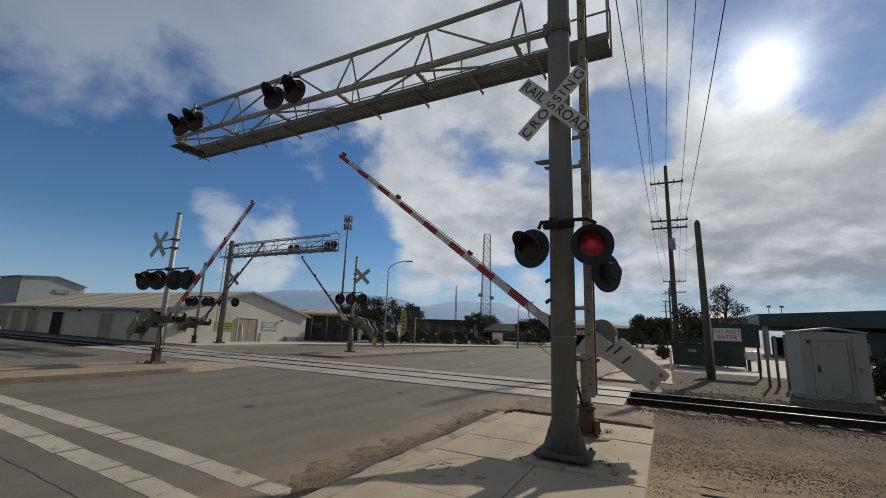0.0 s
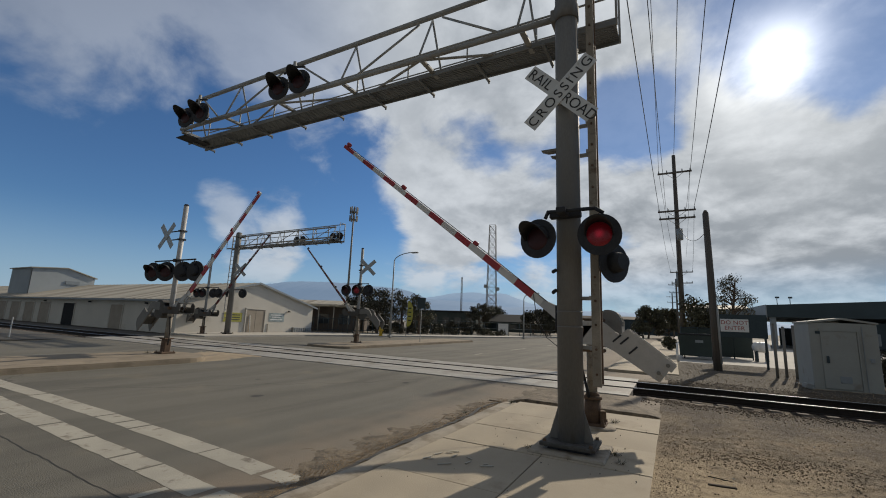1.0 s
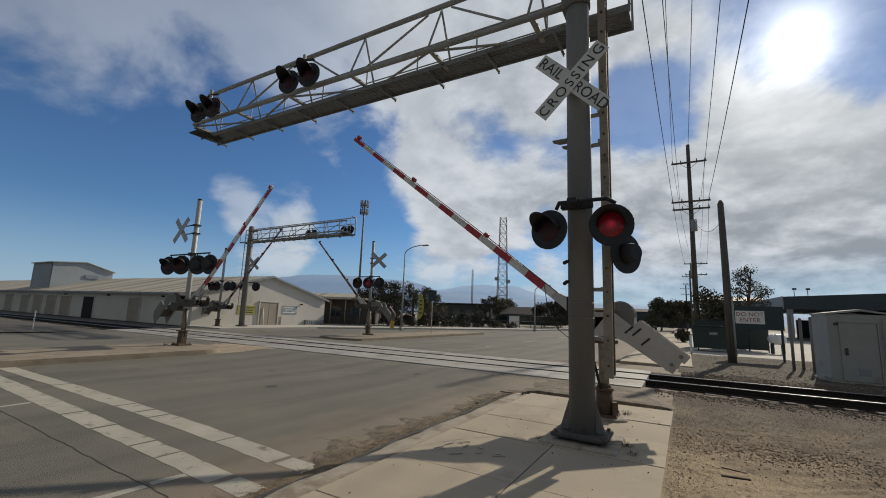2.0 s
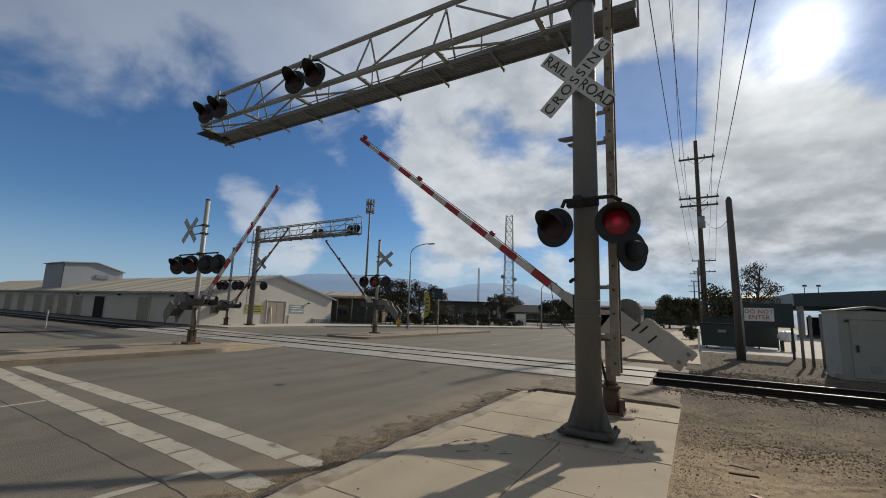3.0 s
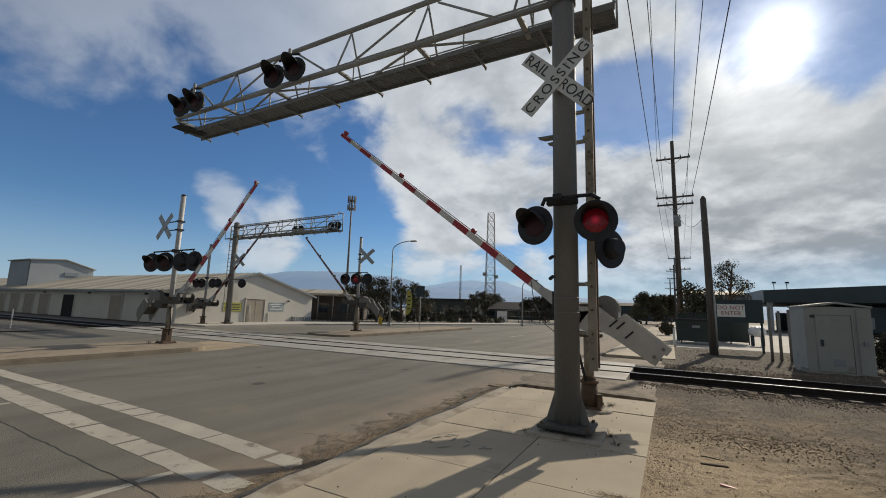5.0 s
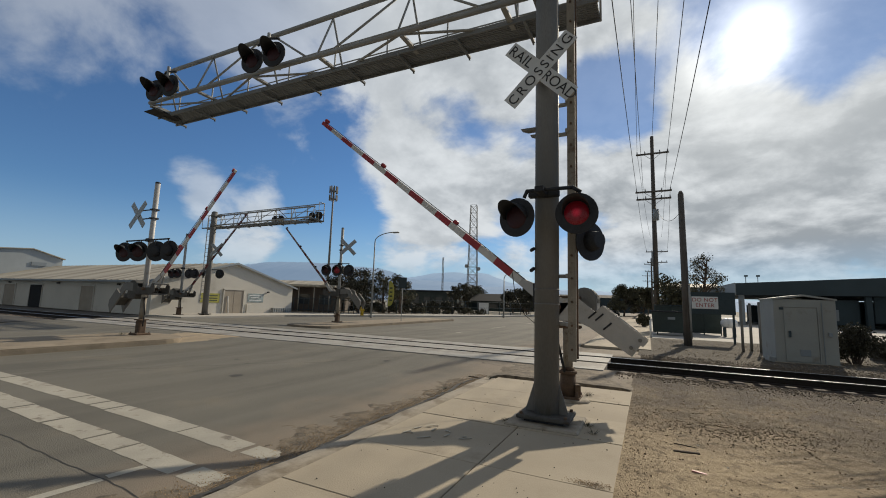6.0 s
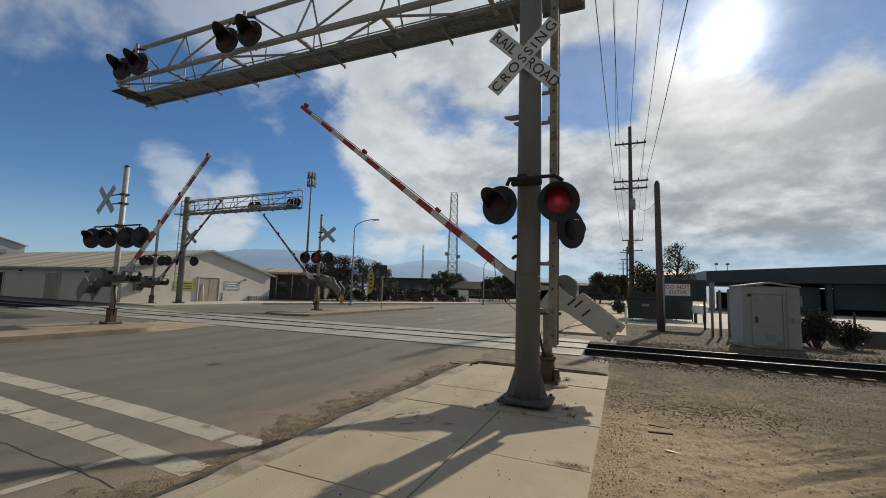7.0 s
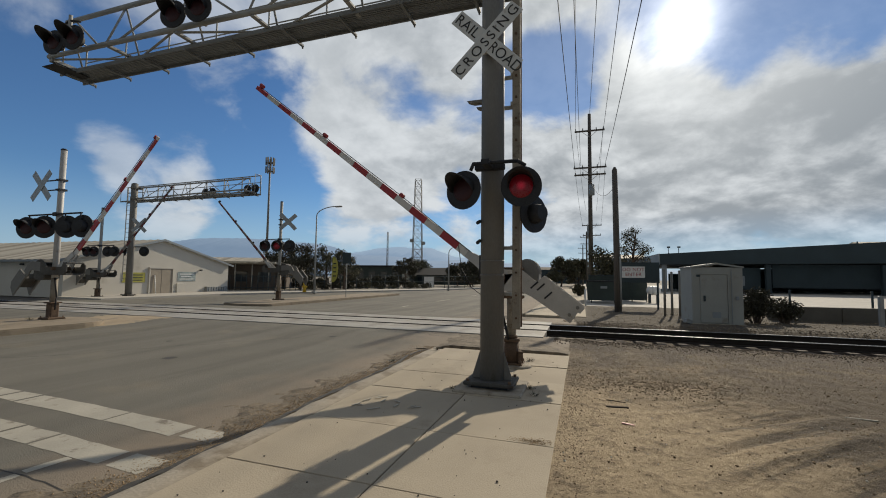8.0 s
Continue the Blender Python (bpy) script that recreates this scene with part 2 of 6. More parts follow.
LIGHTLOT = mat("pale_yard_concrete", (0.43, 0.405, 0.36), 0.9, 0, 0.12, 0.4, 12, 0.12, ((0.36, 0.33, 0.29), 0.3, 0.5))
LOWWALL = mat("board_marked_concrete", (0.12, 0.11, 0.092), 0.9, 0, 0.25, 1, 30, 0.25)
TANBLOCK = mat("tan_block_wall", (0.36, 0.33, 0.28), 0.9, 0, 0.15, 0.6, 20, 0.1)
DARKROOF = mat("brown_shingle_roof", (0.11, 0.09, 0.075), 0.9, 0, 0.3, 0.6, 8, 0.2)
GLASS = mat("dark_window_glass", (0.03, 0.04, 0.05), 0.12, 0, 0.2, 1, 10, 0)
BARK = mat("grey_bark", (0.12, 0.09, 0.07), 0.95, 0, 0.35, 3, 30, 0.5)
YELLOW = mat("yellow_paint", (0.62, 0.40, 0.03), 0.6, 0, 0.15, 4, 40, 0.05)
GREENYELLOW = mat("yellow_green_vinyl", (0.36, 0.34, 0.06), 0.6, 0, 0.2, 3, 30, 0.03)
BANNER = mat("faded_banner_print", (0.30, 0.36, 0.36), 0.6, 0, 0.5, 2.5, 9, 0.03)
WHITEPAINT = mat("white_gloss_paint", (0.75, 0.75, 0.74), 0.35, 0, 0.06, 3, 40, 0.02)
CARDARK = mat("dark_car_paint", (0.05, 0.05, 0.055), 0.3, 0.2, 0.1, 3, 40, 0)
RUBBER = mat("black_rubber", (0.02, 0.02, 0.02), 0.9, 0, 0.2, 5, 40, 0.05)
WIRE = mat("black_cable", (0.015, 0.015, 0.016), 0.7, 0, 0.2, 2, 20, 0)
# Distance haze is put into the hills as a blue glow of their own.
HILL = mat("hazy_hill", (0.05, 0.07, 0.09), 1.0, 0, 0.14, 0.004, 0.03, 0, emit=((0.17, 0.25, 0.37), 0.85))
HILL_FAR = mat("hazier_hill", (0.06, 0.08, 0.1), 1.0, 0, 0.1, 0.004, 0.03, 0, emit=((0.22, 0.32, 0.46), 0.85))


def leaf_material(name, col):
    m = mat(name, col, 0.6, 0, 0.35, 1.5, 10, 0)
    n, l = m.node_tree.nodes, m.node_tree.links
    p = n["Principled BSDF"]
    g = n.new("ShaderNodeNewGeometry")
    x = n.new("ShaderNodeMix")
    x.data_type, x.blend_type = "RGBA", "MULTIPLY"
    x.inputs[0].default_value = 0.6
    src = p.inputs["Base Color"].links[0].from_socket
    l.new(src, x.inputs[6])
    l.new(g.outputs["Random Per Island"], x.inputs[7])
    l.new(x.outputs[2], p.inputs["Base Color"])
    return m


LEAF = leaf_material("dull_green_leaves", (0.12, 0.112, 0.056))
LEAF_DARK = leaf_material("dark_green_leaves", (0.075, 0.07, 0.038))


def ground_material(name, base, second, cover, stain_x=None, cracks=0.0, rough=0.92, fine=55.0, bump=0.4, streak=0.0):
    """Asphalt or dirt; stain_x: x at which wind-blown dirt thickens along the curb."""
    m = mat(name, base, rough, 0, 0.2, 0.35, fine, bump, (second, cover, 0.7))
    n, l = m.node_tree.nodes, m.node_tree.links
    p = n["Principled BSDF"]
    c = p.inputs["Base Color"].links[0].from_socket
    tc = n.new("ShaderNodeTexCoord")

    def mth(op, a, b):
        k = n.new("ShaderNodeMath")
        k.operation = op
        for i, v in enumerate((a, b)):
            if isinstance(v, (int, float)):
                k.inputs[i].default_value = v
            else:
                l.new(v, k.inputs[i])
        return k.outputs[0]

    def blend(f, b):
        x = n.new("ShaderNodeMix")
        x.data_type = "RGBA"
        l.new(f, x.inputs[0])
        l.new(c, x.inputs[6])
        x.inputs[7].default_value = (*b, 1)
        return x.outputs[2]

    if streak:
        mp = n.new("ShaderNodeMapping")
        mp.inputs["Scale"].default_value = (1.6, 0.07, 1)
        l.new(tc.outputs["Object"], mp.inputs[0])
        t = n.new("ShaderNodeTexNoise")
        t.inputs["Scale"].default_value, t.inputs["Detail"].default_value = 1.0, 6.0
        l.new(mp.outputs[0], t.inputs["Vector"])
        r = n.new("ShaderNodeMapRange")
        l.new(t.outputs[0], r.inputs[0])
        r.inputs[1].default_value, r.inputs[2].default_value, r.inputs[4].default_value = 0.42, 0.72, streak
        c = blend(r.outputs[0], tuple(k * 1.6 for k in base))
        r = n.new("ShaderNodeMapRange")
        l.new(t.outputs[0], r.inputs[0])
        r.inputs[1].default_value, r.inputs[2].default_value, r.inputs[3].default_value, r.inputs[4].default_value = 0.3, 0.48, streak, 0.0
        c = blend(r.outputs[0], tuple(k * 0.6 for k in base))
    if stain_x is not None:
        s = n.new("ShaderNodeSeparateXYZ")
        l.new(tc.outputs["Object"], s.inputs[0])
        t = n.new("ShaderNodeTexNoise")
        t.inputs["Scale"].default_value, t.inputs["Detail"].default_value = 1.1, 9.0
        l.new(tc.outputs["Object"], t.inputs["Vector"])
        reach = mth("ADD", s.outputs[0], mth("MULTIPLY", mth("SUBTRACT", t.outputs[0], 0.5), 2.6))
        r = n.new("ShaderNodeMapRange")
        l.new(reach, r.inputs[0])
        r.inputs[1].default_value, r.inputs[2].default_value, r.inputs[4].default_value = stain_x - 0.9, stain_x + 0.5, 0.9
        c = blend(r.outputs[0], (0.235, 0.19, 0.14))
    if cracks:
        v = n.new("ShaderNodeTexVoronoi")
        v.feature = "DISTANCE_TO_EDGE"
        v.inputs["Scale"].default_value = cracks
        w = n.new("ShaderNodeTexNoise")
        w.inputs["Scale"].default_value, w.inputs["Detail"].default_value = 1.3, 5.0
        l.new(tc.outputs["Object"], w.inputs["Vector"])
        add = n.new("ShaderNodeVectorMath")
        l.new(tc.outputs["Object"], add.inputs[0])
        l.new(w.outputs[1], add.inputs[1])
        l.new(add.outputs[0], v.inputs["Vector"])
        r = n.new("ShaderNodeMapRange")
        l.new(v.outputs[0], r.inputs[0])
        r.inputs[1].default_value, r.inputs[2].default_value, r.inputs[3].default_value, r.inputs[4].default_value = 0.0, 0.004, 0.55, 0.0
        c = blend(r.outputs[0], (0.04, 0.036, 0.03))
    l.new(c, p.inputs["Base Color"])
    return m


ASPHALT = ground_material("grey_asphalt", (0.134, 0.125, 0.102), (0.168, 0.149, 0.112), 0.32, -4.1, 0.12, fine=80, bump=0.5, streak=0.4)
MEDIAN = mat("dusty_median_top", (0.27, 0.222, 0.16), 0.95, 0, 0.2, 1.2, 45, 0.35, ((0.19, 0.155, 0.11), 0.45, 1.8))


def dirt_material():
    """Dry soil: tan crust, dark gravelly patches and speckle, rough relief."""
    m = bpy.data.materials.new("dry_dirt")
    m.use_nodes = True
    n, l = m.node_tree.nodes, m.node_tree.links
    p = n["Principled BSDF"]
    tc = n.new("ShaderNodeTexCoord")
    q = n.new("ShaderNodeSeparateXYZ")
    l.new(tc.outputs["Object"], q.inputs[0])

    def tex(scale, detail, rough):
        t = n.new("ShaderNodeTexNoise")
        t.inputs["Scale"].default_value, t.inputs["Detail"].default_value, t.inputs["Roughness"].default_value = scale, detail, rough
        l.new(tc.outputs["Object"], t.inputs["Vector"])
        return t.outputs[0]

    def mth(op, a, b):
        k = n.new("ShaderNodeMath")
        k.operation = op
        for i, v in enumerate((a, b)):
            if isinstance(v, (int, float)):
                k.inputs[i].default_value = v
            else:
                l.new(v, k.inputs[i])
        return k.outputs[0]

    def ramp(v, lo, hi, top=1.0):
        r = n.new("ShaderNodeMapRange")
        l.new(v, r.inputs[0])
        r.inputs[1].default_value, r.inputs[2].default_value, r.inputs[4].default_value = lo, hi, top
        return r.outputs[0]

    def mix(f, a, b):
        x = n.new("ShaderNodeMix")
        x.data_type = "RGBA"
        l.new(f, x.inputs[0])
        for i, v in ((6, a), (7, b)):
            if isinstance(v, tuple):
                x.inputs[i].default_value = (*v, 1)
            else:
                l.new(v, x.inputs[i])
        return x.outputs[2]

    patch, clump, crumb, grain = tex(0.9, 12, 0.68), tex(4.2, 12, 0.76), tex(10, 12, 0.74), tex(65, 6, 0.7)
    c = mix(ramp(patch, 0.38, 0.62), (0.262, 0.198, 0.122), (0.135, 0.1, 0.062))
    # drifted pale sand
    away = n.new("ShaderNodeVectorMath")
    away.operation = "DISTANCE"
    l.new(tc.outputs["Object"], away.inputs[0])
    away.inputs[1].default_value = (0.75, 4.7, 0.0)
    sand = mth("ADD", away.outputs["Value"], mth("MULTIPLY", mth("SUBTRACT", tex(1.8, 8, 0.6), 0.5), 3.0))
    c = mix(ramp(sand, 3.2, 1.0, 0.9), c, (0.50, 0.385, 0.24))
    # old wheel tracks on one long bend
    bend = n.new("ShaderNodeVectorMath")
    bend.operation = "DISTANCE"
    l.new(tc.outputs["Object"], bend.inputs[0])
    bend.inputs[1].default_value = (8.6, -2.9, 0.0)
    lay = n.new("ShaderNodeCombineXYZ")
    l.new(mth("MULTIPLY", bend.outputs["Value"], 4.4), lay.inputs[0])
    l.new(mth("MULTIPLY", q.outputs[0], 0.5), lay.inputs[1])
    track = n.new("ShaderNodeTexNoise")
    track.inputs["Scale"].default_value, track.inputs["Detail"].default_value, track.inputs["Roughness"].default_value = 1.0, 6, 0.6
    l.new(lay.outputs[0], track.inputs["Vector"])
    wheel = mth("MULTIPLY", ramp(track.outputs[0], 0.47, 0.56), mth("MULTIPLY", ramp(q.outputs[0], 0.7, 1.8), ramp(q.outputs[1], 7.2, 6.0)))
    c = mix(ramp(clump, 0.53, 0.6, 0.55), c, (0.085, 0.064, 0.04))
    c = mix(ramp(crumb, 0.56, 0.66, 0.7), c, (0.088, 0.066, 0.042))
    c = mix(mth("MULTIPLY", wheel, 0.92), c, (0.05, 0.036, 0.021))
    c = mix(mth("MULTIPLY", ramp(q.outputs[0], 1.2, 3.2, 0.8), ramp(q.outputs[1], 9.5, 7.5)), c, (0.095, 0.072, 0.046))
    c = mix(ramp(grain, 0.55, 0.7, 0.6), c, (0.34, 0.262, 0.158))
    reach = mth("ADD", q.outputs[1], mth("MULTIPLY", mth("SUBTRACT", tex(1.5, 10, 0.65), 0.5), 9.0))
    c = mix(ramp(reach, 7.8, 10.6, 0.85), c, (0.085, 0.066, 0.046))
    c = mix(ramp(mth("MULTIPLY", mth("GREATER_THAN", q.outputs[1], 16.0), crumb), 0.36, 0.56, 0.85), c, (0.085, 0.073, 0.054))
    l.new(c, p.inputs["Base Color"])
    p.inputs["Roughness"].default_value = 0.97
    b = n.new("ShaderNodeBump")
    b.inputs["Strength"].default_value, b.inputs["Distance"].default_value = 1.0, 0.045
    l.new(mth("ADD", mth("ADD", mth("MULTIPLY", crumb, 1.0), mth("MULTIPLY", clump, 1.2)), mth("MULTIPLY", grain, 0.35)), b.inputs["Height"])
    l.new(b.outputs[0], p.inputs["Normal"])
    return m


DIRT = dirt_material()
FIELD = ground_material("far_dry_ground", (0.24, 0.215, 0.17), (0.17, 0.16, 0.12), 0.4, None, 0, 0.97, 4, 0.3)


# ---- helpers for shapes ----
def part(name, bm, material, parent=None, label="", m=None):
    me = bpy.data.meshes.new(name)
    bm.to_mesh(me)
    bm.free()
    me.materials.append(material)
    ob = new(name, me)
    ob.parent = parent
    if m is not None:
        ob.matrix_basis = m
    return tagged(ob, label) if label else ob


def thing(name, loc, rz, label, category, group=""):
    ob = new(name)
    ob.empty_display_size = 0.2
    ob.matrix_basis = pose(*loc, 0, 0, rz)
    return tagged(ob, label, category, group)


def box(bm, c, s, m=None, bev=0.0):
    mm = Matrix.LocRotScale(c, None, s)
    v = bmesh.ops.create_cube(bm, size=1, matrix=(m @ mm) if m is not None else mm)["verts"]
    if bev:
        e = list({k for x in v for k in x.link_edges})
        bmesh.ops.bevel(bm, geom=e, offset=bev, segments=1, affect="EDGES")
    return bm


def tube(bm, p, q, r, r2=None, n=10, caps=True):
    p, q = Vector(p), Vector(q)
    d = q - p
    m = Matrix.Translation((p + q) / 2) @ d.to_track_quat("Z", "Y").to_matrix().to_4x4()
    v = bmesh.ops.create_cone(bm, cap_ends=caps, segments=n, radius1=r, radius2=r if r2 is None else r2, depth=d.length, matrix=m)["verts"]
    for f in {f for x in v for f in x.link_faces}:
        f.smooth = len(f.verts) == 4 and n > 5
    return bm


def extrude(bm, pts, vec):
    """A flat outline swept by vec."""
    vec = Vector(vec)
    a = [bm.verts.new(p) for p in pts]
    b = [bm.verts.new(Vector(p) + vec) for p in pts]
    bm.faces.new(a)
    bm.faces.new(b[::-1])
    for i in range(len(pts)):
        j = (i + 1) % len(pts)
        bm.faces.new((a[j], a[i], b[i], b[j]))
    bmesh.ops.recalc_face_normals(bm, faces=bm.faces[:])
    return bm


def bm_box(c, s, m=None, bev=0.0):
    return box(bmesh.new(), c, s, m, bev)


def bm_tube(p, q, r, r2=None, n=10):
    return tube(bmesh.new(), p, q, r, r2, n)


def pipe(bm, pts, r, n=8):
    for a, b in zip(pts, pts[1:]):
        tube(bm, a, b, r, None, n)
    for p in pts[1:-1]:
        bmesh.ops.create_uvsphere(bm, u_segments=n, v_segments=6, radius=r * 1.02, matrix=Matrix.Translation(p))
    return bm


def text_mesh(words, height, material, name, parent, m, spacing=1.0):
    cu = bpy.data.curves.new("letters", "FONT")
    cu.body, cu.size, cu.align_x, cu.align_y, cu.extrude, cu.space_character = words, height, "CENTER", "CENTER", 0.002, spacing
    tmp = new("letters", cu)
    me = bpy.data.meshes.new_from_object(tmp.evaluated_get(bpy.context.evaluated_depsgraph_get()))
    bpy.data.objects.remove(tmp)
    me.materials.clear()
    me.materials.append(material)
    ob = new(name, me)
    ob.parent = parent
    ob.matrix_basis = m
    return ob


# ---- ground, road, walks ----
def smooth(a, b, x):
    t = min(1, max(0, (x - a) / (b - a)))
    return t * t * (3 - 2 * t)


def sheet(xs, ys, height):
    bm = bmesh.new()
    rows = [[bm.verts.new((x, y, height(x, y))) for x in xs] for y in ys]
    for r0, r1 in zip(rows, rows[1:]):
        for i in range(len(xs) - 1):
            f = bm.faces.new((r0[i], r0[i + 1], r1[i + 1], r1[i]))
            f.smooth = True
    return bm


def steps(a, b, n):
    return [a + (b - a) * i / n for i in range(n + 1)]


def road_z(x, y):
    dip = smooth(11.75, 12.2, y) * (1 - smooth(14.9, 15.35, y)) * 0.3
    hump = smooth(8.6, 11.3, y) * (1 - smooth(15.8, 19.0, y))
    return -0.10 + 0.095 * hump - dip + 0.006 * noise.noise((x * 0.6, y * 0.6, 0))


def dirt_z(x, y):
    bed = smooth(11.45, 12.35, y) * (1 - smooth(15.0, 16.2, y))
    z = -0.015 - 0.27 * bed + 0.03 * noise.noise((x * 0.5, y * 0.5, 3)) + 0.014 * noise.noise((x * 2.3, y * 2.3, 7)) + 0.012 * noise.noise((x * 5.5, y * 5.5, 1))
    rut = 0.0
    if x > 0.3 and y < 8:
        arc = math.hypot(x - 8.6, y + 2.9)
        rut = (0.06 * noise.noise((arc * 1.9, x * 0.12, 9)) + 0.05 * noise.noise((arc * 5.0, x * 0.3, 4)) + 0.02 * noise.noise((arc * 11.0, x * 0.5, 2))) * smooth(0.4, 1.8, x) * (1 - smooth(5.8, 7.4, y))
    z += 0.007 * noise.noise((x * 12, y * 12, 5))
    edge = max(smooth(-0.3, 0.4, x), min(1, bed * 3))
    return z * edge - 0.006 * (1 - edge) + rut


tagged(part("ground", sheet(steps(-2500, 2500, 20), steps(-1500, 3500, 20), lambda x, y: -0.42), FIELD), "dry brown open ground out to the hills", "ground", kind="structure")
tagged(part("road", sheet(steps(-27, -0.22, 150), steps(-30, 0, 40) + steps(0.15, 18.4, 140), road_z), ASPHALT), "worn grey asphalt road with dirt along the curb", "road", kind="structure")
tagged(part("road_beyond", sheet(steps(-27, -2.2, 20), steps(18.4, 320, 60), lambda x, y: road_z(x, 18.4) if y < 19 else -0.1), ASPHALT), "grey asphalt road beyond the railway tracks", "road", kind="structure")
tagged(part("dirt_verge", sheet(steps(-0.31, 5, 130) + steps(5.1, 14, 80), steps(-3, 3, 50) + steps(3.03, 8.5, 150) + steps(8.57, 26.2, 210), dirt_z), DIRT), "bare rutted dirt beside the tracks", "ground", kind="structure")
tagged(part("dirt_verge_behind", sheet(steps(-0.31, 70, 60), steps(-40, -2.75, 30), lambda x, y: -0.05 + 0.02 * noise.noise((x * .5, y * .5, 3))), DIRT), "bare dirt lot behind the camera", "ground", kind="structure")
tagged(part("dirt_verge_far", sheet(steps(14, 70, 20), steps(-3, 26.2, 50), dirt_z), DIRT), "bare dirt strip along the railway line", "ground", kind="structure")
tagged(part("dirt_strip_west", sheet(steps(-140, -26.9, 40), steps(-30, 17.0, 60), lambda x, y: -0.05 - 0.14 * smooth(11.2, 12.3, y) * (1 - smooth(15.2, 16, y)) + 0.03 * noise.noise((x * .4, y * .4, 5))), WEST_DIRT), "dusty ground beside the far tracks", "ground", kind="structure")
tagged(part("west_yard", sheet(steps(-140, -26.9, 10), steps(17.0, 120, 10), lambda x, y: -0.06), FIELD), "dusty yard round the warehouses", "ground", kind="structure")
tagged(part("yard", sheet(steps(0.2, 120, 30), steps(26.1, 140, 24), lambda x, y: -0.03), LIGHTLOT), "pale sunlit concrete yard", "pavement", kind="structure")


def slab_mesh(w, d, h):
    bm = bm_box((0, 0, -h / 2), (w, d, h), None, 0.006)
    me = bpy.data.meshes.new("slab")
    bm.to_mesh(me)
    bm.free()
    me.materials.append(CONCRETE)
    return me


walk_a = tagged(new("sidewalk"), "buff concrete sidewalk in jointed slabs", "sidewalk", kind="structure")
ends = [-21.5, -20, -18.5, -17, -15.5, -14, -12.5, -11, -9.5, -8.0, -6.5, -5.0, -3.5, -2.0, -0.4, 1.75, 3.23, 4.4, 5.76, 6.8, 7.9, 9.12]
for y0, y1 in zip(ends, ends[1:]):
    for x0, x1 in ((-2.86, -1.5), (-1.5, -0.27)):
        o = new("slab", slab_mesh(x1 - x0 - 0.009, y1 - y0 - 0.009, 0.3))
        o.parent = walk_a
        o.matrix_basis = pose((x0 + x1) / 2, (y0 + y1) / 2, random.uniform(-0.004, 0.004), random.uniform(-.1, .1), random.uniform(-.1, .1))


def curb_bm(x0, x1, y0, y1, top, n, wear):
    """A worn curb with an uneven broken edge."""
    bm = bmesh.new()
    prev = None
    for i in range(n + 1):
        y = y0 + (y1 - y0) * i / n
        k = noise.noise((x0, y * 1.7, 1)) * wear
        ring = [bm.verts.new(p) for p in ((x0 + k, y, -0.5), (x0 + k + 0.01, y, top - 0.05 + k * .3), (x0 + 0.07 + k, y, top - 0.004), (x1, y, top), (x1, y, -0.5))]
        if prev:
            for a in range(4):
                f = bm.faces.new((prev[a], prev[a + 1], ring[a + 1], ring[a]))
                f.smooth = True
        else:
            bm.faces.new(ring[::-1])
        prev = ring
    bm.faces.new(prev)
    bmesh.ops.recalc_face_normals(bm, faces=bm.faces[:])
    return bm


tagged(part("curb", curb_bm(-3.2, -2.872, -21.5, 9.0, -0.012, 160, 0.07), CURB), "broken dirt-covered concrete curb", "curb", kind="structure")

walk_b = tagged(new("sidewalk_beyond"), "pale concrete sidewalk beyond the tracks", "sidewalk", kind="structure")
for i in range(24):
    y0 = 18.1 + i * 2.0
    for x0, x1 in ((-2.3, -1.0), (-1.0, 0.12)):
        o = new("slab", slab_mesh(x1 - x0 - 0.02, 1.98, 0.3))
        o.parent = walk_b
        o.matrix_basis = pose((x0 + x1) / 2, y0 + 1, 0.02)
tagged(part("curb_beyond", curb_bm(-2.46, -2.31, 18.3, 66, 0.02, 80, 0.02), CURB), "concrete curb beyond the tracks", "curb", kind="structure")


def island(name, x0, x1, y0, y1, top, label, round_at):
    """A raised median with a rounded nose at round_at (+1: far end, -1: near end)."""
    pts = []
    xc, r = (x0 + x1) / 2, (x1 - x0) / 2
    if round_at > 0:
        pts = [(x0, y0), (x1, y0)] + [(xc + r * math.cos(a), y1 - r * 0.7 + r * 0.7 * math.sin(a)) for a in steps(0, math.pi, 14)]
    else:
        pts = [(x1, y1), (x0, y1)] + [(xc + r * math.cos(a), y0 + r * 0.5 + r * 0.5 * math.sin(a)) for a in steps(math.pi, 2 * math.pi, 14)]
    bm = extrude(bmesh.new(), [(x, y, -0.5) for x, y in pts], (0, 0, top + 0.5))
    ed = [e for e in bm.edges if all(v.co.z > top - 0.01 for v in e.verts)]
    bmesh.ops.bevel(bm, geom=ed, offset=0.035, segments=2, affect="EDGES")
    tagged(part(name, bm, MEDIAN), label, "median", kind="structure")


island("median", -17.2, -13.95, -30, 10.0, 0.05, "raised concrete median with a worn curb", 1)
island("median_beyond", -18.2, -15.2, 17.4, 34.0, 0.05, "raised concrete median beyond the tracks", -1)
tagged(part("far_walk", extrude(bmesh.new(), [(-31, 17.4, -.4), (-26.8, 17.4, -.4), (-26.8, 26, -.4), (-23.4, 35, -.4), (-20.2, 41.5, -.4), (-15.8, 52, -.4), (-11, 75, -.4), (-14, 75, -.4), (-19, 53, -.4), (-26, 38, -.4), (-31, 31, -.4)], (0, 0, 0.43)), LIGHTLOT), "pale sidewalk along the far side of the road", "sidewalk", kind="structure")
tagged(part("planting_bed", extrude(bmesh.new(), [(-31, 31.2, -.4), (-26, 38, -.4), (-19, 53, -.4), (-14, 75, -.4), (-14, 130, -.4), (-120, 130, -.4), (-120, 31.2, -.4)], (0, 0, 0.44)), FIELD), "dry planted ground behind the far sidewalk", "ground", kind="structure")


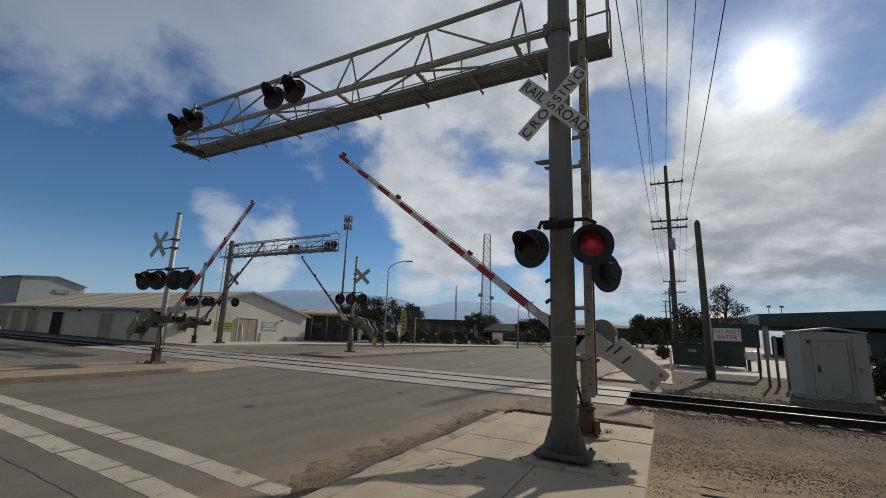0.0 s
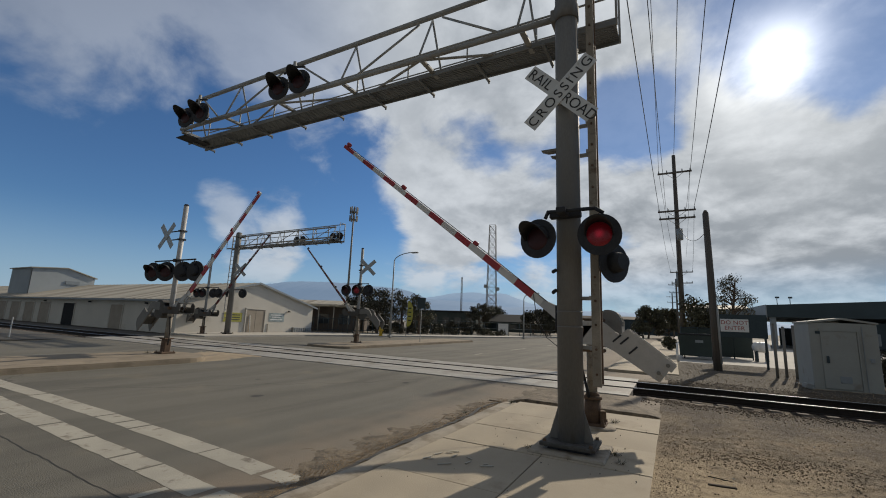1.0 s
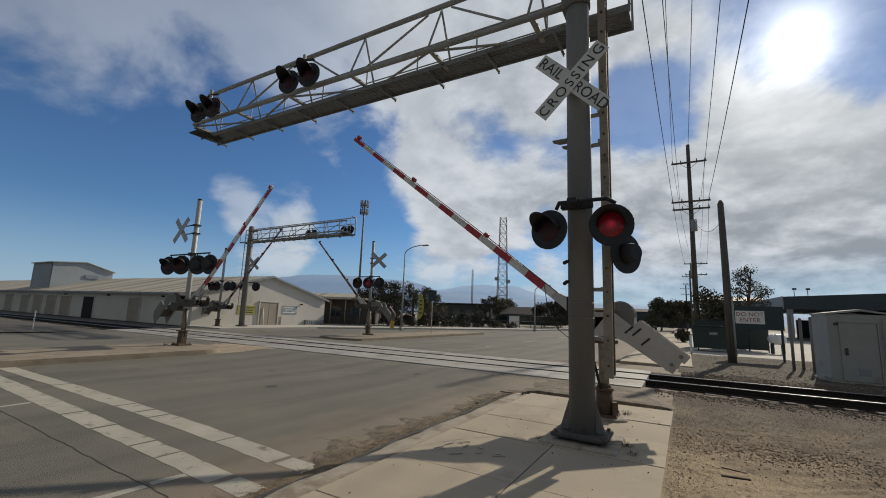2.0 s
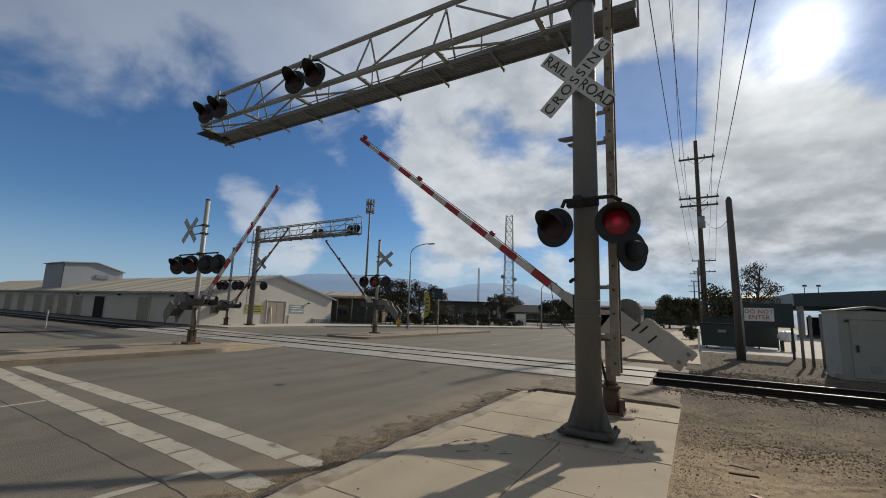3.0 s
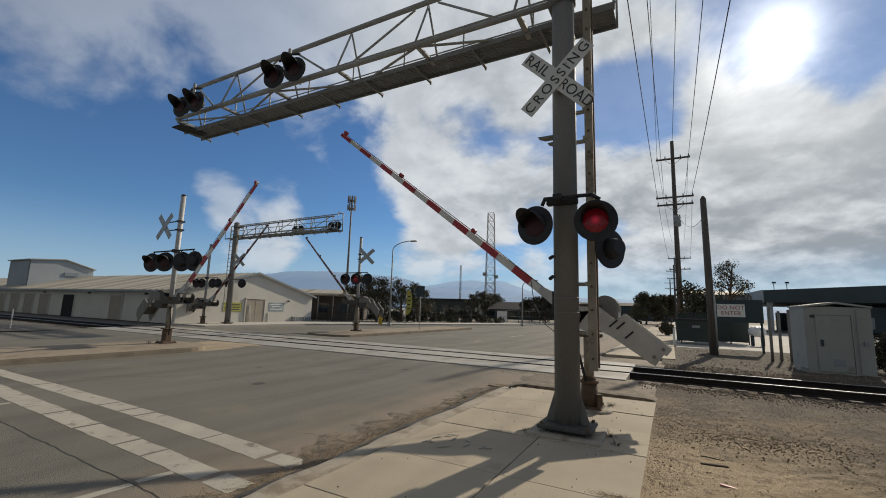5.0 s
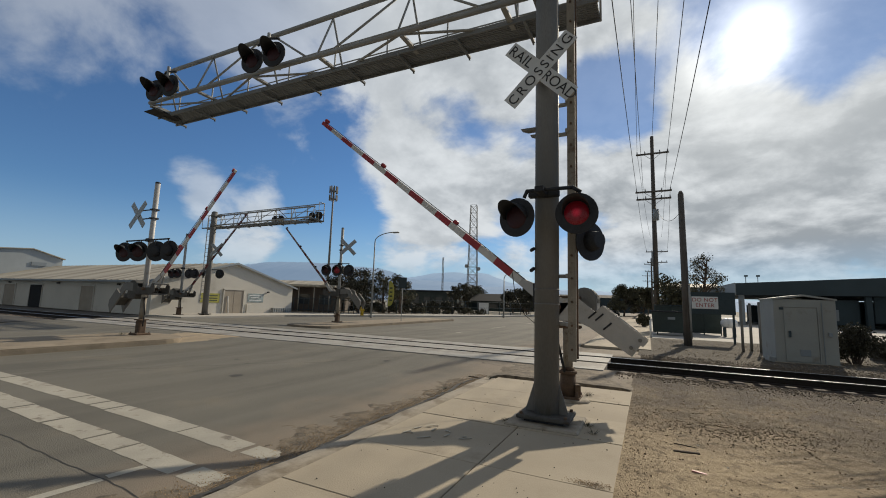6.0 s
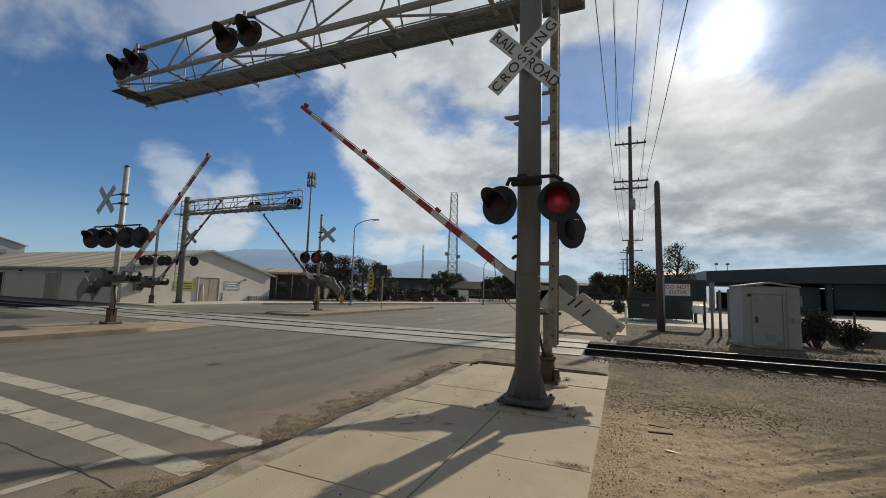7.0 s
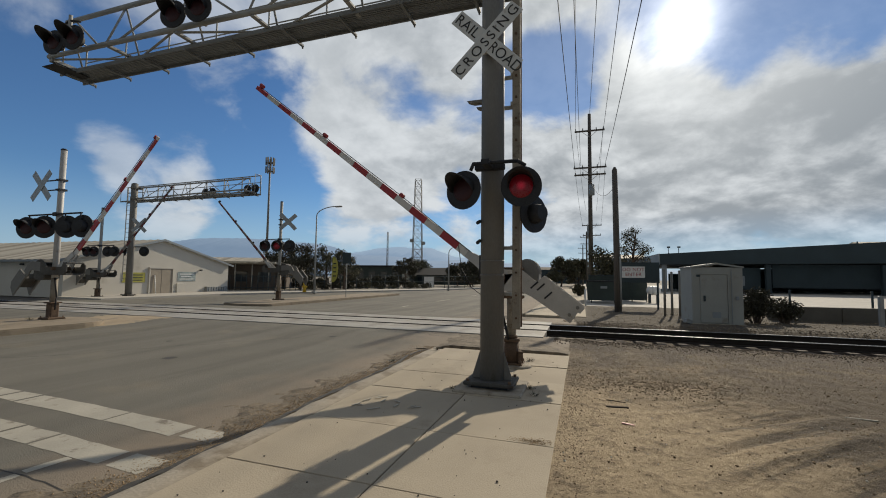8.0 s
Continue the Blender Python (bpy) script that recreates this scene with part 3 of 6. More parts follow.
# painted lines
def stripe(pts, wear=0.009):
    """Paint on the road: a thin worn-edged band through (x, y, half width)."""
    bm = bmesh.new()
    prev = None
    for (xa, ya, wa), (xb, yb, wb) in zip(pts, pts[1:]):
        n = max(2, int(abs(xb - xa) + abs(yb - ya)) * 5)
        d = Vector((xb - xa, yb - ya, 0)).normalized()
        side = Vector((-d.y, d.x, 0))
        for i in range(n + 1):
            k = i / n
            c = Vector((xa + (xb - xa) * k, ya + (yb - ya) * k, 0))
            w = wa + (wb - wa) * k
            a = c + side * (w + random.uniform(-wear, wear))
            b = c - side * (w + random.uniform(-wear, wear))
            pr = [bm.verts.new((a.x, a.y, road_z(a.x, a.y) + 0.0025)), bm.verts.new((b.x, b.y, road_z(b.x, b.y) + 0.0025))]
            if prev:
                bm.faces.new((prev[0], pr[0], pr[1], prev[1]))
            prev = pr
    bmesh.ops.recalc_face_normals(bm, faces=bm.faces[:])
    return bm


marks = tagged(new("crosswalk"), "worn white crosswalk lines on grey asphalt", "road marking", kind="structure")
for a, b, y0, y1, w in ((-3.96, -5.03, 3.765, 3.83, .15), (-5.06, -6.78, 3.835, 3.925, .155), (-6.84, -7.25, 3.93, 3.95, .15), (-7.31, -7.9, 3.95, 3.975, .155), (-7.95, -10.6, 3.98, 4.03, .16), (-10.66, -14.1, 4.03, 4.07, .15), (-3.28, -3.88, 3.735, 3.76, .12)):
    part("painted_line", stripe([(a, y0, w), (b, y1, w)]), PAINT, marks)
for a, b, y0, y1, w in ((-3.96, -5.0, 3.085, 3.14, .14), (-5.04, -5.62, 3.145, 3.175, .145), (-5.67, -6.73, 3.18, 3.22, .145), (-6.79, -7.86, 3.225, 3.28, .15), (-7.92, -14.0, 3.285, 3.56, .16), (-3.28, -3.86, 3.05, 3.08, .135)):
    part("painted_line", stripe([(a, y0, w), (b, y1, w)]), PAINT, marks)
part("painted_line", stripe([(-4.35, 2.65, .05), (-4.31, 2.95, .05)], .008), PAINT, marks)
part("painted_line", stripe([(-4.6, -0.5, .055), (-4.33, 2.6, .05)], .008), PAINT, marks)
part("painted_line", stripe([(-9.02, 2.45, .05), (-9.13, 3.16, .05)], .008), PAINT, marks)
lane = tagged(new("lane_line"), "faded white lane dashes", "road marking", kind="structure")
for y0 in (19.2, 27, 36, 47):
    part("painted_line", stripe([(-9.3, y0, .06), (-9.3, y0 + 3, .06)], .01), PAINT, lane)
SEAM = mat("tar_seam", (0.045, 0.041, 0.035), 0.8, 0, 0.2, 4, 40, 0.1)
seam = bmesh.new()
pts = [(-3.3, 2.5)] + [(-4 - i * 0.13, 2.595 + 0.0036 * i + 0.02 * noise.noise((i * 0.21, 0, 3)) + random.uniform(-.008, .008)) for i in range(76)]
for (xa, ya), (xb, yb) in zip(pts, pts[1:]):
    seam.faces.new([seam.verts.new((x, y, road_z(x, y) + 0.002)) for x, y in ((xa, ya - .007), (xb, yb - .007), (xb, yb + .007), (xa, ya + .007))])
tagged(part("tar_seam", seam, SEAM), "dark crack across the asphalt", "crack", kind="structure")

# ---- railway ----
TRACK = pose(0, 12.97, 0, 0, 0, 0.6)   # along x, origin on the near rail
panels = tagged(new("crossing_panels"), "pale concrete panels filling the track crossing", "crossing", kind="structure")
panels.matrix_basis = TRACK
pmesh = {}
for i in range(11):
    for lo, hi in ((-1.42, -0.11), (0.10, 0.71), (0.72, 1.33), (1.545, 2.55)):
        if (lo, hi) not in pmesh:
            me = bpy.data.meshes.new("panel")
            b = bm_box((0, 0, -0.15), (2.392, hi - lo, 0.3), None, 0.004)
            b.to_mesh(me)
            b.free()
            me.materials.append(PANEL)
            pmesh[lo, hi] = me
        o = new("panel", pmesh[lo, hi])
        o.parent = panels
        o.matrix_basis = pose(-2.2 - i * 2.4, (lo + hi) / 2, random.uniform(0.0, 0.012) + 0.012)


def rail_bm(x0, x1):
    prof = [(-.07, -.17), (.07, -.17), (.07, -.155), (.012, -.135), (.012, -.045), (.036, -.03), (.036, -.004), (-.036, -.004), (-.036, -.03), (-.012, -.045), (-.012, -.135), (-.07, -.155)]
    return extrude(bmesh.new(), [(x0, y, z) for y, z in prof], (x1 - x0, 0, 0))


for y in (0.0, 1.435):
    r = thing("rail", (0, 0, 0), 0, "steel rail with a bright worn running surface", "rail", "rails of the track")
    r.matrix_basis = TRACK @ pose(0, y, 0.03)
    part("rail_body", rail_bm(-140, 70), RAILSTEEL, r)
    part("running_surface", bm_box((34.5, 0, 0), (71, 0.066, 0.012), None, 0.004), RAILHEAD, r, "polished running surface")
    part("running_surface", bm_box((-83.5, 0, 0), (113, 0.066, 0.012), None, 0.004), RAILHEAD, r, "polished running surface")
    # Dark steel here leaves out the sky glint and holds the flangeway shade.
    part("dusty_surface", bm_box((-14, 0, 0), (26, 0.066, 0.012), None, 0.004), RAILSTEEL, r, "dark rail top in the crossing with its glint left out")
tie = bpy.data.meshes.new("tie")
b = bm_box((0, 0, 0), (0.22, 2.6, 0.18), None, 0.012)
b.to_mesh(tie)
b.free()
tie.materials.append(TIE_WOOD)
ties = tagged(new("railway_ties"), "dark weathered timber ties under the rails", "railway ties", kind="structure")
ties.matrix_basis = TRACK
for i in range(60):
    o = new("tie", tie)
    o.parent = ties
    o.matrix_basis = pose(-0.6 + i * 0.52, 0.72 + random.uniform(-.06, .06), -0.265, 0, 0, random.uniform(-1.5, 1.5))
for i in range(40):
    o = new("tie", tie)
    o.parent = ties
    o.matrix_basis = pose(-29.5 - i * 0.6, 0.72, -0.215)


def stones(name, n, place, size, label, material, kind="stuff"):
    """Loose angular stones as one object."""
    verts, faces = [], []
    base = [(1, 0, 0), (0, 1, 0), (-1, 0, 0), (0, -1, 0), (0, 0, 1), (0, 0, -1)]
    tri = [(0, 1, 4), (1, 2, 4), (2, 3, 4), (3, 0, 4), (1, 0, 5), (2, 1, 5), (3, 2, 5), (0, 3, 5)]
    for _ in range(n):
        x, y, z = place()
        s = random.uniform(*size) * random.choice((0.6, 0.8, 1, 1.3))
        q = Euler((random.uniform(0, 6), random.uniform(0, 6), random.uniform(0, 6))).to_matrix()
        k = len(verts)
        for v in base:
            w = q @ (Vector(v) * s * random.uniform(0.6, 1.1))
            verts.append((x + w.x, y + w.y, z + w.z * 0.75))
        faces += [tuple(k + i for i in t) for t in tri]
    me = bpy.data.meshes.new(name)
    me.from_pydata(verts, [], faces)
    me.materials.append(material)
    return tagged(new(name, me), label, "stones", kind=kind)


GRAVEL = mat("mixed_gravel", (0.3, 0.228, 0.15), 0.97, 0, 0.55, 9, 30, 0.3)
CLOD = mat("dirt_clods", (0.36, 0.255, 0.145), 0.98, 0, 0.5, 9, 30, 0.3)


def on_ballast():
    x = random.uniform(-0.7, 26)
    y = random.choice((random.gauss(11.6, 0.28), random.gauss(11.45, 0.4), random.gauss(11.6, 0.2), random.uniform(11.7, 15.6), random.gauss(15.9, .3)))
    return x, y, dirt_z(max(x, 0), y) + 0.01


def on_dirt():
    while True:
        x, y = random.uniform(-0.2, 11), random.uniform(1.2, 11.4)
        if noise.noise((x * 0.55, y * 0.9, 2)) + (0.35 if y > 8.5 else 0) + random.uniform(-.25, .25) > 0.1:
            return x, y, dirt_z(x, y) + 0.002


def on_gravel_band():
    x = random.uniform(-0.25, 1.2) + abs(random.gauss(0, 0.9))
    y = random.gauss(7.15 + 0.15 * x, 0.3)
    return x, y, dirt_z(x, y) + 0.003


def by_slab():
    x, y = -0.25 + abs(random.gauss(0, 0.22)), random.uniform(2.5, 8.8)
    return x, y, dirt_z(x, y) + 0.002


def anywhere():
    x, y = random.uniform(-0.2, 10), random.uniform(3, 11.5)
    return x, y, dirt_z(x, y) + 0.004


def on_far_dirt():
    x, y = random.uniform(0.2, 13), random.uniform(16, 25)
    return x, y, dirt_z(x, y) + 0.004


def in_gutter():
    y = random.uniform(0.5, 9.6)
    x = -3.22 - abs(random.gauss(0, 0.22))
    return x, y, max(road_z(x, y), drift_z(x, y)) + 0.003


stones("ballast", 26000, on_ballast, (0.012, 0.028), "dark crushed-stone ballast round the rails", STONE)
stones("gravel", 7000, on_dirt, (0.003, 0.012), "scattered gravel and clods on bare dirt", CLOD)
stones("coarse_gravel", 1400, on_gravel_band, (0.006, 0.017), "dark band of coarse gravel on the dirt", GRAVEL)
stones("edge_gravel", 1500, by_slab, (0.003, 0.009), "gravel fallen along the slab edge", GRAVEL)
stones("dirt_clods", 2200, anywhere, (0.006, 0.016), "loose dark clods on the bare dirt", mat("dark_clods", (0.2, 0.14, 0.082), 0.98, 0, 0.5, 9, 30, 0.3))
stones("pale_pebbles", 420, anywhere, (0.006, 0.014), "scattered pale pebbles on the bare dirt", mat("pale_pebble", (0.62, 0.58, 0.5), 0.8, 0, 0.2, 9, 30, 0.1))
stones("far_gravel", 2500, on_far_dirt, (0.012, 0.035), "scattered gravel beyond the tracks", GRAVEL)


GUTTER = mat("gutter_dirt", (0.185, 0.147, 0.101), 0.97, 0, 0.4, 2.2, 40, 0.5, ((0.09, 0.073, 0.053), 0.5, 7.0))


def drift_z(x, y):
    """Dirt washed against the curb, thinning out over the asphalt."""
    w = 0.85 + 0.5 * noise.noise((0, y * 0.5, 6)) + 0.3 * noise.noise((x * 2, y * 2.5, 2)) + 0.3 * noise.noise((x * 6, y * 6, 2))
    w *= (1 - 0.8 * smooth(8.6, 9.6, y)) * (1 - 0.5 * smooth(2.5, 2.9, y) * (1 - smooth(3.6, 4.2, y)))
    return road_z(x, y) + 0.045 * (1 - smooth(0, max(0.15, w), -3.12 - x)) * (1 - smooth(9.0, 9.7, y)) - 0.006 + 0.008 * noise.noise((x * 7, y * 7, 3)) + 0.005 * noise.noise((x * 19, y * 19, 3))




def nose_z(x, y):
    """Sand spread on the road round the end of the median."""
    d = math.hypot((x + 14.9) / 2.3, (y - 10.6) / 1.5) + 0.5 * noise.noise((x * 0.8, y * 0.8, 4))
    return road_z(x, y) + 0.02 * (1 - smooth(0.2, 1.0, d)) - 0.006 + 0.006 * noise.noise((x * 5, y * 5, 1))


SAND = mat("tan_sand", (0.36, 0.285, 0.19), 0.97, 0, 0.25, 1.5, 20, 0.3, ((0.24, 0.2, 0.15), 0.4, 1.2))
tagged(part("median_sand", sheet(steps(-18.2, -11.2, 60), steps(8.2, 12.4, 50), nose_z), SAND), "tan sand drifted round the end of the median", "dirt", kind="structure")


def apron_z(x, y):
    """Broken asphalt and dirt between the slabs and the crossing panels, standing a little over the slabs."""
    if y < 9.27:
        return -0.07 if x < -0.3 else dirt_z(x, y) - 0.03
    n = 0.5 * noise.noise((x * 1.1, y * 1.1, 8)) + 0.2 * noise.noise((x * 4, y * 4, 8))
    k = smooth(-3.5, -2.7, x + n * 0.6) * (1 - smooth(11.2, 11.7, y + n * 0.3))
    f = smooth(-0.6, -0.22, x + n * 0.3 + 0.42 * max(0.0, y - 9.7))
    b = smooth(-0.65, -0.32, x)
    base = road_z(x, y) * (1 - b) + max(road_z(x, y), dirt_z(max(x, -0.3), y)) * b
    top = 0.016 + 0.024 * (1 - smooth(9.3, 11.0, y)) + 0.012 * noise.noise((x * 2.5, y * 2.5, 1)) + 0.006 * noise.noise((x * 9, y * 9, 1))
    return base + max(0.0, top - base) * k * (1 - f) - 0.008 - 0.012 * f


tagged(part("apron_dirt", sheet(steps(-3.6, 0.9, 90), [9.255] + steps(9.275, 11.75, 54), apron_z), GUTTER), "brown dirt over broken asphalt beside the tracks", "dirt", kind="structure")
tagged(part("gutter_dirt", sheet(steps(-4.9, -3.1, 60), steps(-2, 10.2, 300), drift_z), GUTTER), "brown dirt drifted into the gutter", "dirt", kind="structure")
stones("gutter_gravel", 9000, in_gutter, (0.003, 0.009), "dirt and gravel drifted along the curb", CLOD)
def on_slabs():
    x, y = random.uniform(-2.7, -0.35), random.uniform(2.2, 9.0)
    return x, y, 0.008


def grit_patch():
    x, y = random.gauss(-0.48, 0.09), random.gauss(4.47, 0.035)
    return x, y, 0.007


stones("slab_litter", 130, on_slabs, (0.005, 0.011), "crumbs and pebbles lying on the slabs", SEAM)
stones("slab_grit", 420, grit_patch, (0.003, 0.006), "patch of brown grit on the slab joint", CLOD)
stones("west_ballast", 2500, lambda: (random.uniform(-90, -28), random.uniform(11.4, 15.6), -0.14), (0.03, 0.08), "dark ballast of the far track", STONE)
d = thing("scrap_stick", (0.37, 5.95, dirt_z(0.37, 5.95) - 0.004), 8, "dark scrap of wood lying on the dirt", "debris")
part("stick", bm_box((0, 0, 0.012), (0.26, 0.03, 0.025), pose(0, 0, 0, 4, 0, 0), 0.006), TIE_WOOD, d)
d = thing("twig", (0.36, 6.22, dirt_z(0.36, 6.22) - 0.01), 0, "thin curved brown twig lying on the dirt", "debris")
part("stem", pipe(bmesh.new(), [(-0.1, 0.02, 0.015), (-0.03, 0.0, 0.02), (0.05, -0.03, 0.02), (0.13, -0.03, 0.014)], 0.006, 6), TIE_WOOD, d)
d = thing("wrapper_scrap", (0.43, 5.32, dirt_z(0.43, 5.32) - 0.004), -8, "small faded pink wrapper on the dirt", "debris")
part("scrap", bm_box((0, 0, 0.008), (0.13, 0.035, 0.012), pose(0, 0, 0, 0, 5, 0), 0.004), mat("faded_pink_plastic", (0.5, 0.22, 0.2), 0.6, 0, 0.2, 20, 60, 0.05), d)
d = thing("paper_scrap", (2.9, 6.35, dirt_z(2.9, 6.35)), -6, "pale flattened scrap on the dirt", "debris")
part("scrap", bm_box((0, 0, 0.004), (0.28, 0.025, 0.01), None, 0.003), PAINT, d)


# ---- crossing signals ----
def signal_light(parent, loc, rz, lit=False, r=0.27):
    """Round flashing light facing -y: backplate with a hood, housing and lens."""
    bm = tube(bmesh.new(), (0, -0.012, 0), (0, 0.012, 0), r, None, 28)
    tube(bm, (0, 0.01, 0), (0, 0.16, 0), r * 0.55, r * 0.4, 18)
    pl = part("signal_light", bm, BLACK, parent, "black round flashing-light unit", pose(*loc, 0, 0, rz))
    bm = bmesh.new()
    rr = r * 0.66
    prev = None
    for i in range(19):
        a = math.pi * (-0.04 + 1.08 * i / 18)
        long = 0.35 * (0.2 + 0.8 * max(0, math.sin(a)) ** 0.8)
        ring = [bm.verts.new((q * math.cos(a), y, q * math.sin(a))) for q, y in ((rr, -0.01), (rr, -long), (rr - .008, -long), (rr - .008, -0.01))]
        if prev:
            for k in range(4):
                bm.faces.new((prev[k], prev[(k + 1) % 4], ring[(k + 1) % 4], ring[k])).smooth = True
        prev = ring
    bmesh.ops.recalc_face_normals(bm, faces=bm.faces[:])
    part("hood", bm, BLACK, pl)
    bm = bmesh.new()
    bmesh.ops.create_uvsphere(bm, u_segments=20, v_segments=10, radius=rr * 0.9, matrix=Matrix.Translation((0, -0.008, 0)) @ Matrix.Diagonal((1, 0.22, 1, 1)))
    for f in bm.faces:
        f.smooth = True
    part("lens", bm, LENS_LIT if lit else LENS, pl, "glowing red lens" if lit else "dark red lens")
    return pl


def crossbuck(parent, loc, rz, words, length=1.25, width=0.23):
    for k, ang in ((0, -45), (1, 45)):
        m = pose(*loc, 0, 0, rz) @ pose(0, -0.014 * k, 0) @ pose(0, 0, 0, 0, -ang, 0)
        bl = part("crossbuck_blade", bm_box((0, 0, 0), (length, 0.008, width), None, 0.003), CROSS_WHITE if words else SIGN_BACK, parent, "white crossbuck blade with black letters" if words else "bare back of a crossbuck blade", m)
        if words:
            flat = pose(0, -0.007, 0, 90, 0, 0)
            if k == 0:
                text_mesh("RAIL", 0.21, LETTER, "letters", bl, pose(-0.385, 0, -0.008) @ flat, 1.05)
                text_mesh("ROAD", 0.21, LETTER, "letters", bl, pose(0.385, 0, -0.008) @ flat, 1.0)
            else:
                text_mesh("CROSSING", 0.205, LETTER, "letters", bl, pose(0, 0, -0.008) @ flat, 1.32)


def striped_arm(parent, turn, length, root, drop, shaded=False):
    """Striped gate arm along local x, with its lamps and the cable to them."""
    n, x = 0, root
    h0, h1 = 0.155, 0.085
    # Far arms get stripes whose colour already holds their shade.
    red, white = (ARM_RED_SHADED, ARM_WHITE_SHADED) if shaded else (ARM_RED, ARM_WHITE)
    arm = part("gate_arm", bm_box((root + (length - root) / 2, 0, drop), (length - root, 0.03, 0.05), None, 0.006), ALU, parent, "long red and white striped gate arm", turn)
    while x < length - 0.01:
        x1 = min(length, x + 0.406)
        a, b = h0 + (h1 - h0) * x / length, h0 + (h1 - h0) * x1 / length
        bm = extrude(bmesh.new(), [(x, -0.024, drop - a / 2), (x1, -0.024, drop - b / 2), (x1, -0.024, drop + b / 2), (x, -0.024, drop + a / 2)], (0, 0.048, 0))
        part("stripe", bm, white if n % 2 == 0 else red, arm)
        x, n = x1, n + 1
    for k in (0.36, 0.68, 0.985):
        lz = drop + 0.1
        part("arm_lamp", box(tube(bmesh.new(), (length * k - .05, 0, lz), (length * k + .05, 0, lz), 0.042, None, 10), (length * k, 0, drop + 0.06), (0.09, 0.04, 0.05)), BLACK if shaded else ARM_RED, arm)
    part("lamp_cable", pipe(bmesh.new(), [(root, -0.03, drop + 0.07), (length * .36, -0.03, drop + 0.09), (length * .68, -0.03, drop + 0.075), (length * .98, -0.03, drop + 0.06)], 0.008, 6), WIRE, arm)
    return arm


def far_mechanism(g, side, zp, k, angle, length, shaded):
    """Open bracket frame, round machine, bent counterweight plates and arm; side: the way that the arm reaches; k: size."""
    flip = Matrix.Diagonal((side, 1, 1, 1))
    for y in (-0.3, 0.28):
        frame_ = [(-0.3, 0.22), (-0.1, 0.24), (0.05, 0.06), (0.85, 0.06), (0.95, 0.24), (1.12, 0.12), (1.12, -0.1), (0.95, -0.22), (-0.3, -0.22)]
        part("bracket_plate", extrude(bmesh.new(), [(x * k, y * k, q * k) for x, q in frame_], (0, 0.03 * k, 0)), MECH, g, m=pose(0, 0, zp) @ flip)
    part("bracket_floor", bm_box((0.4 * k, 0, -0.2 * k), (1.3 * k, 0.55 * k, 0.05), None, 0.008), MECH, g, m=pose(0, 0, zp) @ flip)
    for x in (-0.2, 0.98):
        part("bracket_top", bm_box((x * k, 0, 0.2 * k), (0.2 * k, 0.55 * k, 0.04), None, 0.008), MECH, g, m=pose(0, 0, zp) @ flip)
    prof = [(-0.5 + 0.3 * math.cos(a), 0.08 + 0.26 * math.sin(a)) for a in steps(0, math.pi, 10)] + [(-0.8, -0.34), (-0.7, -0.42), (-0.3, -0.42), (-0.2, -0.34)]
    bm = extrude(bmesh.new(), [(x * k, -0.22 * k, q * k) for x, q in prof], (0, 0.5 * k, 0))
    bmesh.ops.bevel(bm, geom=bm.edges[:], offset=0.015, segments=1, affect="EDGES")
    part("gate_machine", bm, MECH, g, "rounded grey gate machine housing", pose(0, 0, zp) @ flip)
    elbow = [(-0.2, 0.2), (-0.85, 0.26), (-1.12, 0.16), (-1.3, -0.1), (-1.12, -0.32), (-0.92, -0.06), (-0.2, -0.12)]
    plate = [(-1.52, -0.02), (-1.98, -0.5), (-2.0, -0.72), (-1.84, -1.02), (-1.72, -0.86), (-1.62, -0.78), (-1.16, -0.3)]
    for y in (-0.25, 0.21):
        part("counterweight_arm", extrude(bmesh.new(), [(x * k, y * k, q * k) for x, q in elbow], (0, 0.04 * k, 0)), MAST, g, m=pose(0, 0, zp) @ flip)
        part("counterweight_plate", extrude(bmesh.new(), [(x * k, y * k * 1.05, q * k) for x, q in plate], (0, 0.05 * k, 0)), MAST, g, m=pose(0, 0, zp) @ flip)
    part("counterweight", bm_box((0, 0, 0), (0.5 * k, 0.42 * k, 0.26 * k), pose(-1.6 * k, 0, -0.46 * k, 0, -44, 0), 0.02), MECH, g, "grey cast counterweight", pose(0, 0, zp) @ flip)
    part("machine_shaft", bm_tube((0.5 * k, -0.4 * k, 0), (0.5 * k, 0.4 * k, 0), 0.06 * k, None, 12), RUST, g, m=pose(0, 0, zp) @ flip)
    turn = pose(0, 0, zp) @ flip @ pose(0.5 * k, 0, 0) @ pose(0, 0, 0, 0, -angle, 0)
    for y in (-0.2, 0.2):
        part("arm_bracket", extrude(bmesh.new(), [(-0.1, y * k, -0.1), (0.75 * k, y * 0.3, -0.08), (0.75 * k, y * 0.3, 0.08), (-0.1, y * k, 0.12)], (0, 0.015, 0)), ALU, g, m=turn)
    striped_arm(g, turn, length, 0.5 * k, 0.0, shaded)


